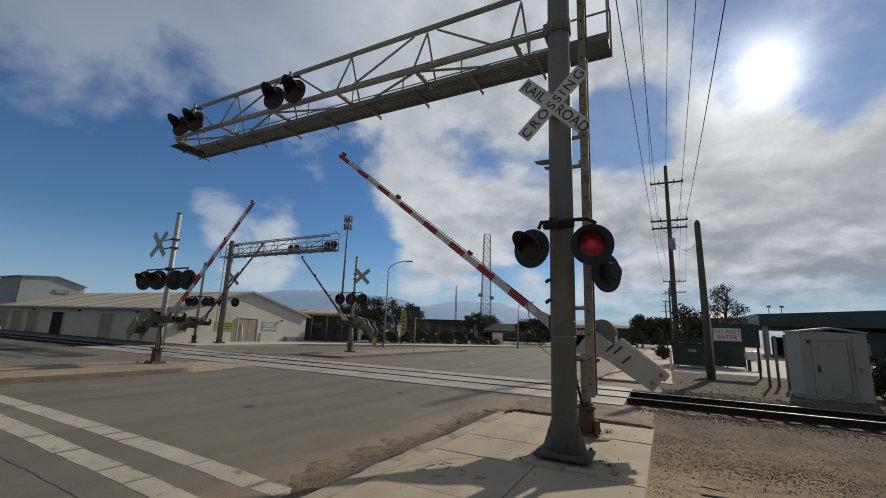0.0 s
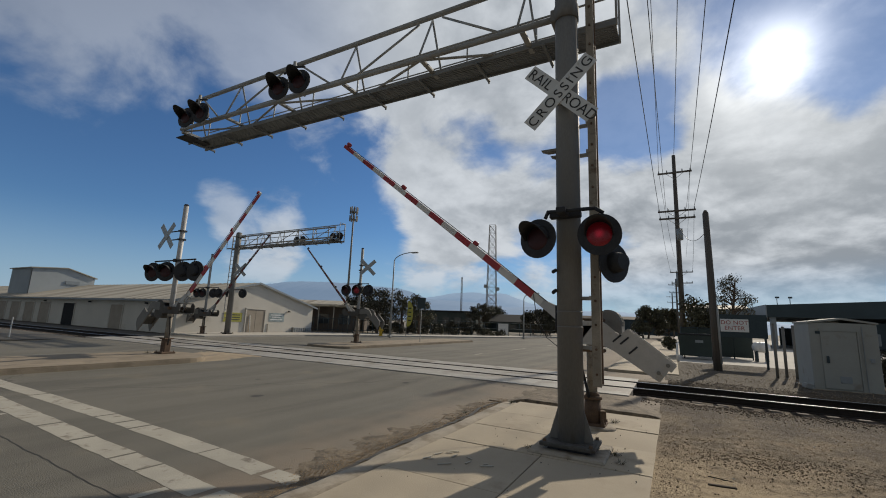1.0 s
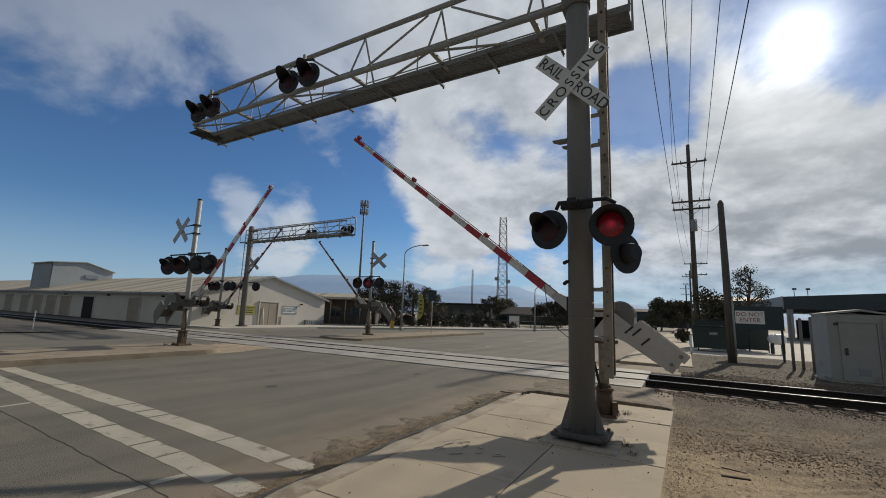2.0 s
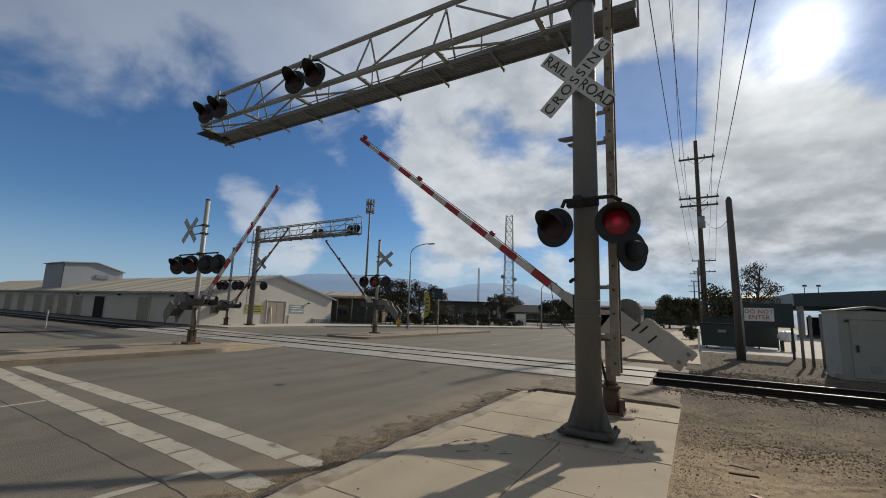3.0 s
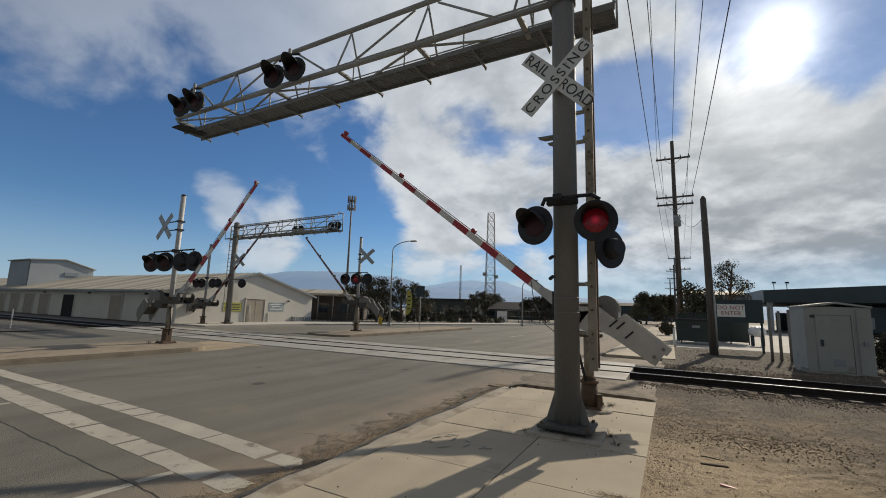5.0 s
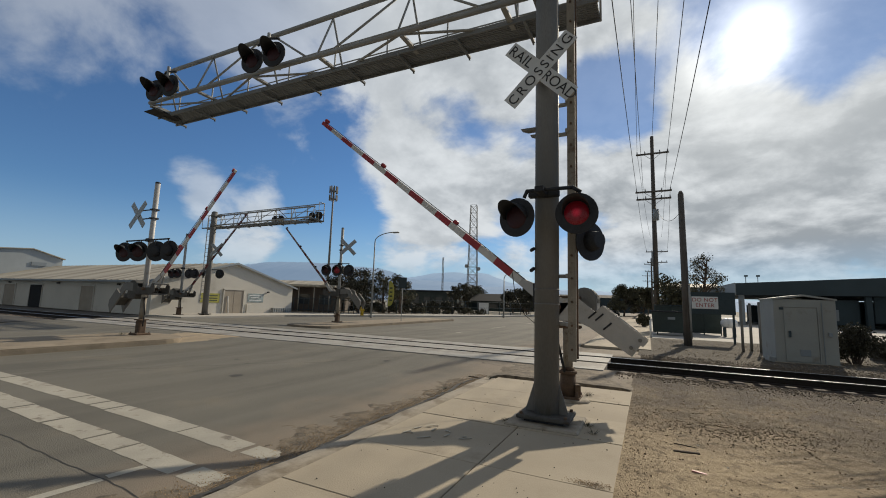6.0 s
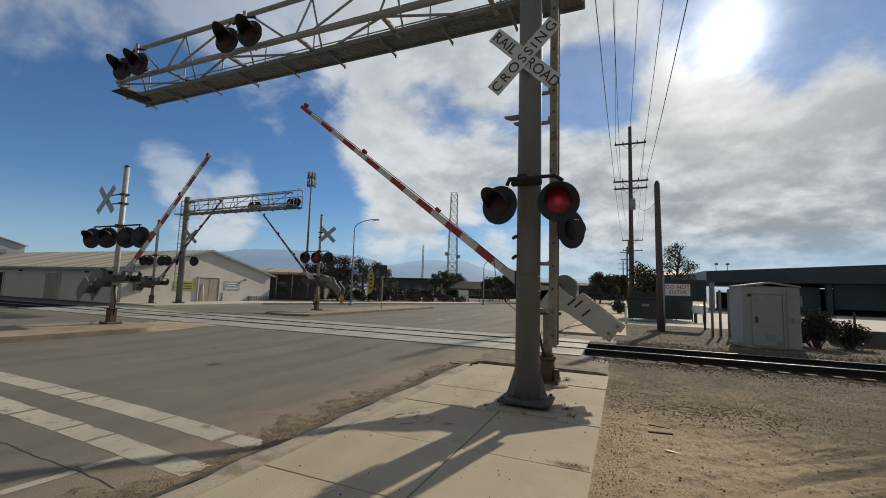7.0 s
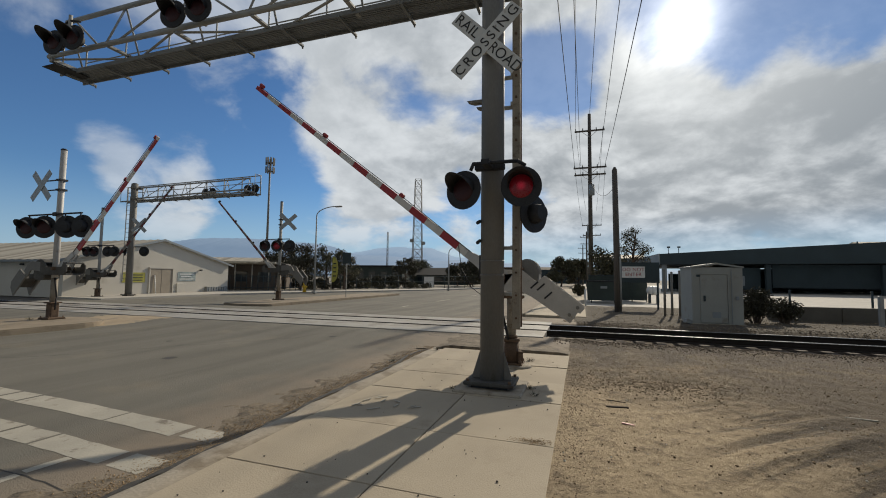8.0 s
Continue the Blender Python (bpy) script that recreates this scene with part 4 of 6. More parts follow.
def gate_mast(name, loc, rz, label, height, side, angle, length, lights, cb, lit=(), cap=True, post=GALV, r=0.065, zp=1.62, lamp_z=3.0, lamp_r=0.3, jbox=0.5, size=1.0):
    g = thing(name, loc, rz, label, "crossing signal", "crossing gates")
    part("mast", bm_tube((0, 0, 0), (0, 0, height), r, None, 14), post, g)
    part("mast_foot", bm_tube((0, 0, jbox), (0, 0, zp - 0.3), r * 1.06, None, 14), BROWN, g, "rust-stained lower length of the mast")
    bm = bm_box((0, 0, jbox / 2), (0.25, 0.24, jbox), None, 0.03)
    box(bm, (0, 0, jbox + 0.02), (0.34, 0.33, 0.05), None, 0.012)
    box(bm, (0, 0, 0.03), (0.48, 0.46, 0.06), None, 0.012)
    part("base_box", bm, RUST, g, "rusty cast junction box base")
    for sx in (-1, 1):
        for sy in (-1, 1):
            part("anchor_bolt", box(bm_tube((sx * .2, sy * .19, -.02), (sx * .2, sy * .19, .1), 0.018, None, 8), (sx * .2, sy * .19, 0.02), (0.09, 0.09, 0.03)), RUST, g)
    part("conduit", pipe(bmesh.new(), [(side * 0.2, -.05, 0.3), (side * 0.24, -.05, 0.7), (side * .1, -.05, zp - .3)], 0.022), WIRE, g, "black cable conduit")
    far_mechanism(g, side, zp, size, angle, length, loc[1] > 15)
    if lights:
        part("light_crossarm", bm_tube((min(x for x, q in lights) - .05, -0.1, lamp_z + lamp_r + .05), (max(x for x, q in lights) + .05, -0.1, lamp_z + lamp_r + .05), 0.028, None, 10), BLACK, g)
        part("crossarm_clamp", bm_box((0, -0.04, lamp_z + lamp_r + .05), (0.2, 0.22, 0.12), None, 0.015), BLACK, g)
        for i, (x, q) in enumerate(lights):
            part("hanger", bm_tube((x, -0.1, lamp_z), (x, -0.1, lamp_z + lamp_r + .06), 0.02, None, 8), BLACK, g)
            signal_light(g, (x, -0.16 if q < 90 else -0.04, lamp_z), q, i in lit, lamp_r)
    if cb:
        x, z, q = cb
        crossbuck(g, (x, -0.12, z), q, False)
        for dz in (0.16, -0.16):
            part("sign_bracket", box(bm_box((x / 2, -0.06, z + dz), (abs(x) + 0.1, 0.03, 0.04), None, 0.006), (0, 0, z + dz), (r * 2.6, r * 2.6, 0.06)), BLACK, g)
    if cap:
        part("mast_cap", bm_tube((0, 0, height), (0, 0, height + 0.05), r * 1.15, r * 0.7, 14), BLACK, g)
    return g


# near gate beside the cantilever
def near_gate(loc, zp, angle, length):
    """Gate on a short post with bent counterweight plates, and a ribbed machine."""
    g = thing("crossing_gate", loc, 0, "lowering railway gate with striped arm on a steel pedestal", "crossing signal", "crossing gates")
    part("mast", bm_tube((0, 0, 0.3), (0, 0, 1.66), 0.08, None, 16), BROWN, g)
    part("mast_cap", bm_tube((0, 0, 1.66), (0, 0, 1.71), 0.09, 0.05, 16), BLACK, g)
    bm = bmesh.new()
    tube(bm, (0, 0, 0.05), (0, 0, 0.42), 0.15, 0.125, 8)
    tube(bm, (0, 0, 0.42), (0, 0, 0.47), 0.15, None, 12)
    tube(bm, (0, 0, 0.47), (0, 0, 0.53), 0.115, 0.09, 12)
    box(bm, (0, 0, 0.035), (0.42, 0.4, 0.06), None, 0.012)
    part("base_box", bm, RUST, g, "rusty cast junction base")
    for sx in (-1, 1):
        for sy in (-1, 1):
            part("anchor_bolt", tube(bm_tube((sx * .17, sy * .16, .0), (sx * .17, sy * .16, .15), 0.016, None, 8), (sx * .17, sy * .16, .06), (sx * .17, sy * .16, .1), 0.035, None, 6), RUST, g)
    part("grout", bm_tube((0.06, -0.04, -0.01), (0.06, -0.04, 0.035), 0.32, 0.24, 11), CURB, g, "crumbling grout heap")
    part("hatch", bm_box((0.13, -0.1, 0.16), (0.09, 0.12, 0.2), pose(0, 0, 0, 0, 0, 20), 0.012), RUST, g, "rusty hatch hanging off the base")
    part("conduit", pipe(bmesh.new(), [(-0.03, -0.13, 0.45), (-0.09, -0.14, 0.72), (-0.16, -0.12, 1.0), (-0.14, -0.08, 1.25)], 0.022), WIRE, g, "black cable conduit")
    # machine with a ribbed round cover
    prof = [(0.21 * math.cos(a), zp + 0.06 + 0.25 * math.sin(a)) for a in steps(0, math.pi, 12)] + [(-0.2, zp - 0.3), (0.2, zp - 0.3)]
    bm = extrude(bmesh.new(), [(x + 0.26, 0.1, q) for x, q in prof], (0, 0.46, 0))
    bmesh.ops.bevel(bm, geom=bm.edges[:], offset=0.012, segments=1, affect="EDGES")
    mc = part("gate_machine", bm, MAST, g, "rounded grey gate machine housing")
    for y in (0.13, 0.24, 0.35, 0.46):
        part("rib", extrude(bmesh.new(), [(0.26 + (x * 1.07), y, zp + 0.06 + (q - zp - 0.06) * 1.05) for x, q in prof[:13]], (0, 0.025, 0)), MAST, mc)
    part("machine_shaft", bm_tube((-0.13, -0.26, zp - 0.03), (-0.13, 0.4, zp - 0.03), 0.055, None, 12), RUST, g)
    for z in (zp - 0.36, zp + 0.14):
        part("machine_bracket", bm_box((0.03, 0.04, z), (0.36, 0.26, 0.05), None, 0.01), RUST, g)
    # bent counterweight plates
    outline = [(-0.3, 0.12), (0.34, 0.12), (0.59, -0.085), (0.715, 0.02), (1.37, -0.50), (1.29, -0.60), (1.255, -0.58), (1.235, -0.61), (1.13, -0.76), (0.5, -0.34), (0.33, -0.26), (-0.3, -0.26)]
    for y in (-0.19, 0.17):
        pl_ = part("counterweight_arm", extrude(bmesh.new(), [(x - 0.13, y, zp + q) for x, q in outline], (0, 0.018, 0)), ALU, g, "pale bent counterweight plate")
        if y < 0:
            for x, q in ((0.55, -0.14), (0.66, -0.17), (0.78, -0.31)):
                part("slot", bm_box((0, 0, 0), (0.17, 0.006, 0.028), pose(x - 0.13, y - 0.004, zp + q, 0, -42, 0), 0.002), BLACK, pl_, "dark slot in the plate")
            for x, q in ((1.25, -0.5), (1.12, -0.62)):
                part("bolt", bm_tube((x - 0.13, y - 0.03, zp + q), (x - 0.13, y, zp + q), 0.03, None, 8), MAST, pl_)
    part("counterweight", bm_box((0, 0, 0), (0.46, 0.33, 0.26), pose(0.83, -0.002, zp - 0.41, 0, 38.5, 0), 0.015), MAST, g, "grey cast counterweight")
    striped_arm(g, pose(-0.13, 0, zp) @ Matrix.Diagonal((-1, 1, 1, 1)) @ pose(0, 0, 0, 0, -angle, 0), length, 0.62, -0.09)
    for y in (-0.19, 0.17):
        t_ = pose(-0.13, 0, zp) @ Matrix.Diagonal((-1, 1, 1, 1)) @ pose(0, 0, 0, 0, -angle, 0)
        part("arm_bracket", extrude(bmesh.new(), [(-0.12, y, -0.17), (0.25, y, -0.16), (0.8, y * 0.3, -0.15), (0.8, y * 0.3, -0.03), (0.25, y, 0.1), (-0.12, y, 0.15)], (0, 0.014, 0)), ALU, g, m=t_)
    part("slack_cable", pipe(bmesh.new(), [(-0.98, -0.03, 2.12), (-0.92, -0.03, 1.7), (-0.74, -0.03, 1.36), (-0.5, -0.03, 1.18), (-0.25, -0.03, 1.14), (-0.08, -0.03, 1.22)], 0.007, 6), WIRE, g, "thin slack cable hanging from the arm")
    return g


near_gate((-1.215, 7.85, 0), 1.55, 37.5, 7.12)

gate_mast("crossing_gate", (-16.0, 9.15, 0.05), 0, "lowering gate and flashing lights on a pale median mast", 5.45, 1, 46, 5.4,
          ((-1.31, 16), (-0.41, 26), (0.47, 202), (1.2, 194)), (-0.78, 4.3, 0), (), True, ALU, 0.085, 1.6, 2.93, 0.36, size=0.88)
gate_mast("crossing_gate", (-17.45, 21.3, 0.05), 0, "lowering railway gate with crossbuck and flashing lights in the far median", 5.95, -1, 44, 6.3,
          ((-1.0, 10), (-0.12, 14), (0.72, 190)), (0.62, 4.7, 40), (1,), True, GALV, 0.085, 1.85, 3.25, 0.36, size=0.95)
gate_mast("crossing_gate", (-29.35, 18.8, 0.0), 0, "lowering railway gate and flashing lights beside the warehouse", 5.7, 1, 44, 7.6,
          ((-1.0, 12), (-0.35, 20), (0.75, 200), (1.35, 196)), None, (), True, GALV, 0.08, 1.5, 2.9, 0.33, size=1.05)


# ---- cantilevers ----
def base_gussets(g, r, material):
    # Dark steel on the plate paints in the shade that the mast throws.
    part("base_plate", bm_box((0, 0, 0.095), (0.68, 0.58, 0.05), None, 0.012), MECH, g)
    # Solid black block stands for the shade in the open gap.
    part("levelling_gap", bm_box((0, 0, 0.05), (0.5, 0.44, 0.05)), BLACK, g, "black block for the shade in the gap under the base plate")
    part("grout_pad", bm_box((0, 0, 0.008), (0.92, 0.86, 0.05), None, 0.02), CURB, g, "crumbling grout pad")
    for i in (0, 2, 4):
        a = i * math.pi / 4
        c, s = math.cos(a), math.sin(a)
        w = (-s * 0.008, c * 0.008, 0)
        out = 0.275
        bm = extrude(bmesh.new(), [(c * q + w[0], s * q + w[1], z) for q, z in ((r * 0.9, 0.08), (out, 0.08), (out, 0.16), (r * 0.98, 0.52), (r * 0.9, 0.52))], (-2 * w[0], -2 * w[1], 0))
        part("gusset", bm, material, g)
    for sx in (-1, 1):
        for sy in (-1, 1):
            part("anchor_bolt", tube(bm_tube((sx * .285, sy * .235, .07), (sx * .285, sy * .235, .15), 0.022, None, 8), (sx * .285, sy * .235, .08), (sx * .285, sy * .235, .12), 0.045, None, 6), RUST, g)


def cantilever(name, loc, rz, label, L, zc, mast_h, r, lamps, lit, near_detail, mirror=1, zt=1.0, start=-0.68, rail_h=0.9):
    """Mast with a walkway truss reaching L metres along local -x (mirror 1) or +x (-1)."""
    g = thing(name, loc, rz, label, "signal cantilever")
    k = -mirror
    part("mast", bm_tube((0, 0, 0.05), (0, 0, mast_h), r, None, 28), MAST, g)
    part("mast_cap", bm_tube((0, 0, mast_h), (0, 0, mast_h + .06), r * 1.04, r * .6, 28), MAST, g)
    base_gussets(g, r, MAST)
    for z in (1.55, 1.75):
        part("strap", bm_tube((0, 0, z), (0, 0, z + 0.02), r * 1.02, None, 28), MAST, g)
    rise = 0.012
    def zz(x):
        return zc + rise * abs(x)
    yn, yt, yr = 0.0, 0.3, 0.6
    tip = k * L
    part("lower_chord", bm_tube((k * 0.15, yn, zz(0)), (tip, yn, zz(L)), 0.05, None, 12), GALV, g)
    part("lower_chord", bm_tube((k * -0.1, yr, zz(0)), (tip, yr, zz(L)), 0.04, None, 12), GALV, g)
    part("upper_chord", bm_tube((k * 0.1, yt * 0.6, zz(0) + zt), (tip, yt, zz(L) + zt), 0.052, None, 12), GALV, g)
    for dz in (0.0, zt):
        part("mast_collar", box(bm_tube((0, 0, zc + dz - .12), (0, 0, zc + dz + .12), r * 1.12, None, 24), (k * 0.16, 0.15, zc + dz), (0.12, 0.5, 0.2), None, 0.01), MAST, g)
    n = 5
    bay = (L - 0.75) / n
    for i in range(n + 1):
        x = k * (0.7 + i * bay)
        for y, lean_ in ((yn, 0.1), (yr, -0.08)):
            part("web_post", bm_tube((x, yt, zz(x) + zt), (x + k * lean_, y, zz(x)), 0.021, None, 8), GALV, g)
        part("cross_strut", bm_box((x, (yn + yr) / 2, zz(x) - 0.05), (0.09, yr - yn, 0.05), None, 0.006), GALV, g)
        if i < n:
            xa, xb = x + k * 0.3, x + k * (bay - 0.22)
            if i % 2 == 0:
                xa, xb = xb, xa
            part("web_diagonal", bm_tube((xa, yt, zz(xa) + zt), (xb, yn, zz(xb)), 0.023, None, 8), GALV, g)
            part("floor_diagonal", bm_tube((x, yn if i % 2 else yr, zz(x) - .02), (x + k * bay, yr if i % 2 else yn, zz(x + bay) - .02), 0.024, None, 8), GALV, g)
    # walkway of bar grating
    wy0, wy1 = yr - 0.2, yr + 0.28
    wz = zc - 0.1
    deck = part("walkway", bm_box((k * (L + 0.3 + start) / 2, wy0, wz + 0.005 * L), (L + 0.3 - start, 0.03, 0.09)), DECK, g, "grey bar-grating walkway")
    bm = bm_box((k * (L + 0.3 + start) / 2, wy1, wz + 0.005 * L), (L + 0.3 - start, 0.03, 0.1))
    part("toe_board", bm, DECK, deck)
    bm = bmesh.new()
    bars = 10 if near_detail else 4
    for i in range(bars):
        y = wy0 + 0.02 + (wy1 - wy0 - 0.04) * i / (bars - 1)
        box(bm, (k * (L + 0.3 + start) / 2, y, wz + 0.005 * L + 0.02), (L + 0.28 - start, 0.028, 0.03))
    for i in range(int(L / 0.1) if near_detail else 20):
        box(bm, (k * (start + (L + 0.3 - start) * (i + 0.5) / (int(L / 0.1) if near_detail else 20)), (wy0 + wy1) / 2, wz + 0.005 * L + 0.03), (0.012, wy1 - wy0, 0.02))
    part("grating", bm, DECK, deck)
    m = int(L / 1.16) + 1
    for i in range(m):
        x = k * (0.45 + i * (L - 0.45) / (m - 1))
        part("joist", box(bm_box((x, (wy0 + wy1) / 2 + 0.03, wz + 0.005 * L - 0.065), (0.05, wy1 - wy0 + 0.16, 0.05), None, 0.006), (x, wy1 + 0.1, wz + 0.005 * L - 0.08), (0.03, 0.02, 0.08)), DECK, g)
    # handrail
    rail_z = wz + rail_h
    hr = 1.0 if near_detail else 1.8
    rl = part("handrail", bm_tube((k * start, wy1, rail_z), (tip + k * 0.25, wy1, rail_z + 0.1), 0.019 * hr, None, 8), GALV, g)
    part("mid_rail", bm_tube((k * start, wy1, rail_z - 0.42), (tip + k * 0.25, wy1, rail_z - 0.34), 0.014 * hr, None, 8), GALV, rl)
    for i in range(m):
        x = k * (start + i * (L + 0.25 - start) / (m - 1))
        part("rail_post", bm_tube((x, wy1, wz), (x, wy1, rail_z + 0.1 * max(0, abs(x)) / L), 0.018 * hr, None, 8), GALV, rl)
    part("end_rail", pipe(bmesh.new(), [(k * start, wy1, rail_z), (k * start, wy0, rail_z), (k * start, wy0, wz)], 0.018), GALV, rl)
    part("end_rail", pipe(bmesh.new(), [(tip + k * .25, wy1, rail_z + .1), (tip + k * .25, wy0, rail_z + .1), (tip + k * .25, wy0, wz + .06)], 0.018), GALV, rl)
    part("end_plate", bm_box((tip - k * 0.06, 0.32, zc - 0.085), (0.46, 0.7, 0.02), None, 0.004), BLACK, g, "dark plate at the end of the walkway")
    part("end_bracket", bm_box((tip - k * 0.08, 0.3, zz(L) - 0.08), (0.12, 0.62, 0.08), None, 0.01), GALV, g)
    for i, (x, q) in enumerate(lamps):
        yl = -0.36 if q < 90 else 0.75
        part("lamp_stand", bm_tube((k * x, yl + .1, zz(x) - 0.04), (k * x, yl + .1, zz(x) + 0.62), 0.035, None, 10), GALV, g)
        part("lamp_bracket", bm_box((k * x, yl / 2 + .05, zz(x) + 0.02), (0.06, abs(yl) + 0.1, 0.06), None, 0.006), GALV, g)
        for s in (-0.31, 0.31):
            part("lamp_arm", bm_tube((k * x, yl + .1, zz(x) + 0.5), (k * x + s, yl + .1, zz(x) + 0.42), 0.024, None, 8), BLACK, g)
            signal_light(g, (k * x + s, yl, zz(x) + (0.02 if near_detail else 0.2)), q, (i, s > 0) in lit, 0.265 if near_detail else 0.29)
    return g


mast = cantilever("signal_cantilever", (-1.23, 6.25, 0), 0, "tall grey steel cantilever with truss, crossbuck and flashing lights", 10.25, 6.29, 8.4, 0.166,
                  ((5.70, 10), (9.12, 8)), set(), True)
crossbuck(mast, (-0.05, -0.25, 4.88), 0, True)
for z in (4.75, 5.0):
    part("sign_bracket", bm_box((-0.03, -0.2, z), (0.3, 0.08, 0.04), None, 0.006), GALV, mast)
part("light_crossarm", pipe(bmesh.new(), [(-0.22, -0.42, 2.98), (-0.18, -0.42, 3.07), (0.42, -0.42, 3.07), (0.52, -0.42, 3.0)], 0.026), BLACK, mast)
part("crossarm_clamp", box(bm_box((0, -0.2, 3.07), (0.42, 0.1, 0.09), None, 0.012), (0.0, -0.36, 3.07), (0.12, 0.3, 0.08), None, 0.01), BLACK, mast)
signal_light(mast, (-0.31, -0.45, 2.71), -15, False, 0.265)
signal_light(mast, (0.47, -0.45, 2.72), 4, True, 0.265)
part("light_crossarm", pipe(bmesh.new(), [(0.16, 0.1, 2.95), (0.52, 0.1, 2.95), (0.6, 0.1, 2.7)], 0.024), BLACK, mast)
signal_light(mast, (0.58, 0.0, 2.42), -125, False, 0.265)
for z in (2.33, 2.05):
    part("cable_entry", bm_tube((-0.17, -0.06, z), (-0.17, -0.2, z - .04), 0.025, None, 8), BLACK, mast)
for dx, z in ((-0.24, 4.08), (-0.1, 3.97)):
    part("fin_bracket", extrude(bmesh.new(), [(dx - 0.14, -0.05, z + .05), (-0.1, -0.05, z + 0.05), (-0.1, -0.05, z + 0.015), (dx - 0.05, -0.05, z + 0.015)], (0, 0.12, 0)), MAST, mast)
part("side_conduit", bm_tube((-0.185, 0.05, 1.5), (-0.185, 0.05, 1.85), 0.022, None, 8), BLACK, mast)

ladder = part("ladder", bm_box((0.352, -0.08, 4.85), (0.11, 0.035, 8.05), None, 0.006), BROWN, mast, "brown steel climbing ladder")
part("ladder_rail", bm_box((0.335, 0.25, 4.85), (0.1, 0.035, 8.05), None, 0.006), RUST, ladder)
for i in range(26):
    z = 0.98 + i * 0.31
    part("rung_bolt", bm_tube((0.352, -0.12, z), (0.352, -0.096, z), 0.016, None, 8), RUST, ladder)
    part("rung", bm_tube((0.352, -0.11, z), (0.335, 0.27, z), 0.013, None, 8), RUST, ladder)
for z in (1.3, 1.95, 4.0, 4.45):
    part("ladder_bracket", box(bm_box((0.22, 0.06, z), (0.24, 0.04, 0.05), None, 0.004), (0.3, 0.06, z), (0.06, 0.3, 0.05)), GALV, ladder)

far = cantilever("signal_cantilever", (-28.9, 20.4, 0), 0, "far grey steel cantilever spanning the road by the warehouse", 9.55, 6.6, 7.6, 0.2,
                 ((5.75, 180), (9.2, 180)), set(), False, -1, 0.75, -1.9, 1.15)
crossbuck(far, (0.85, -0.15, 4.75), 20, False)
signal_light(far, (1.1, 0.1, 3.0), 200, False, 0.33)
signal_light(far, (-0.7, 0.1, 3.05), 160, False, 0.33)
part("light_crossarm", bm_tube((-0.8, 0.1, 3.35), (1.2, 0.1, 3.3), 0.03, None, 8), BLACK, far)
lad = part("ladder", bm_box((-0.42, 0.1, 4.2), (0.05, 0.04, 6.4)), GALV, far)
part("ladder_rail", bm_box((-0.80, 0.1, 4.2), (0.05, 0.04, 6.4)), GALV, lad)
for i in range(20):
    part("rung", bm_tube((-0.42, 0.1, 1.2 + i * .31), (-0.8, 0.1, 1.2 + i * .31), 0.014, None, 6), GALV, lad)


# ---- warehouse ----
wh = thing("warehouse", (-31, 17.8, -0.08), 0, "long cream warehouse with a low corrugated gable roof", "warehouse")
W, LEN, EAVE, RIDGE = 12.9, 72.0, 2.46, 4.2
part("gable_wall", extrude(bmesh.new(), [(0, 0, -.3), (0, W, -.3), (0, W, EAVE), (0, W / 2, RIDGE), (0, 0, EAVE)], (-0.2, 0, 0)), STUCCO, wh)
part("side_wall", bm_box((-LEN / 2 - .1, 0.1, EAVE / 2 - .15), (LEN - .2, 0.2, EAVE + .3)), STUCCO, wh)
part("back_wall", bm_box((-LEN / 2 - .1, W - 0.1, EAVE / 2 - .15), (LEN - .2, 0.2, EAVE + .3)), STUCCO, wh)
part("end_wall", extrude(bmesh.new(), [(-LEN, 0, -.3), (-LEN, W, -.3), (-LEN, W, EAVE), (-LEN, W / 2, RIDGE), (-LEN, 0, EAVE)], (0.2, 0, 0)), STUCCO, wh)


def corrugated(y0, z0, y1, z1, x0, x1, pitch, h):
    bm = bmesh.new()
    n = int((x1 - x0) / pitch * 2)
    up_ = []
    for i in range(n + 1):
        x = x0 + (x1 - x0) * i / n
        q = h if i % 2 else 0
        up_.append((bm.verts.new((x, y0, z0 + q)), bm.verts.new((x, y1, z1 + q))))
    for a, b in zip(up_, up_[1:]):
        bm.faces.new((a[0], b[0], b[1], a[1]))
    return bm


slope = (RIDGE - EAVE) / (W / 2)
part("roof", corrugated(-0.35, EAVE - 0.35 * slope + .05, W / 2, RIDGE + 0.05, -LEN - .2, 0.25, 0.8, 0.045), ROOF, wh, "pale corrugated roof")
part("roof", corrugated(W + 0.35, EAVE - 0.35 * slope + .05, W / 2, RIDGE + 0.05, -LEN - .2, 0.25, 0.8, 0.045), ROOF, wh)
for s, (a, b) in enumerate((((-0.37, EAVE - .37 * slope), (W / 2, RIDGE)), ((W + .37, EAVE - .37 * slope), (W / 2, RIDGE)))):
    part("verge_trim", extrude(bmesh.new(), [(0.2, a[0], a[1] - .06), (0.2, b[0], b[1] - .06), (0.2, b[0], b[1] + 0.1), (0.2, a[0], a[1] + 0.1)], (0.06, 0, 0)), GREYWALL, wh, "dark verge trim")
part("eave_trim", bm_box((-LEN / 2, -0.37, EAVE - 0.35 * slope - .01), (LEN + .4, 0.05, 0.14)), GREYWALL, wh)
part("plinth", bm_box((-LEN / 2, -0.35, -0.16), (LEN, 0.7, 0.36), None, 0.02), LOWWALL, wh, "low dark loading ledge")


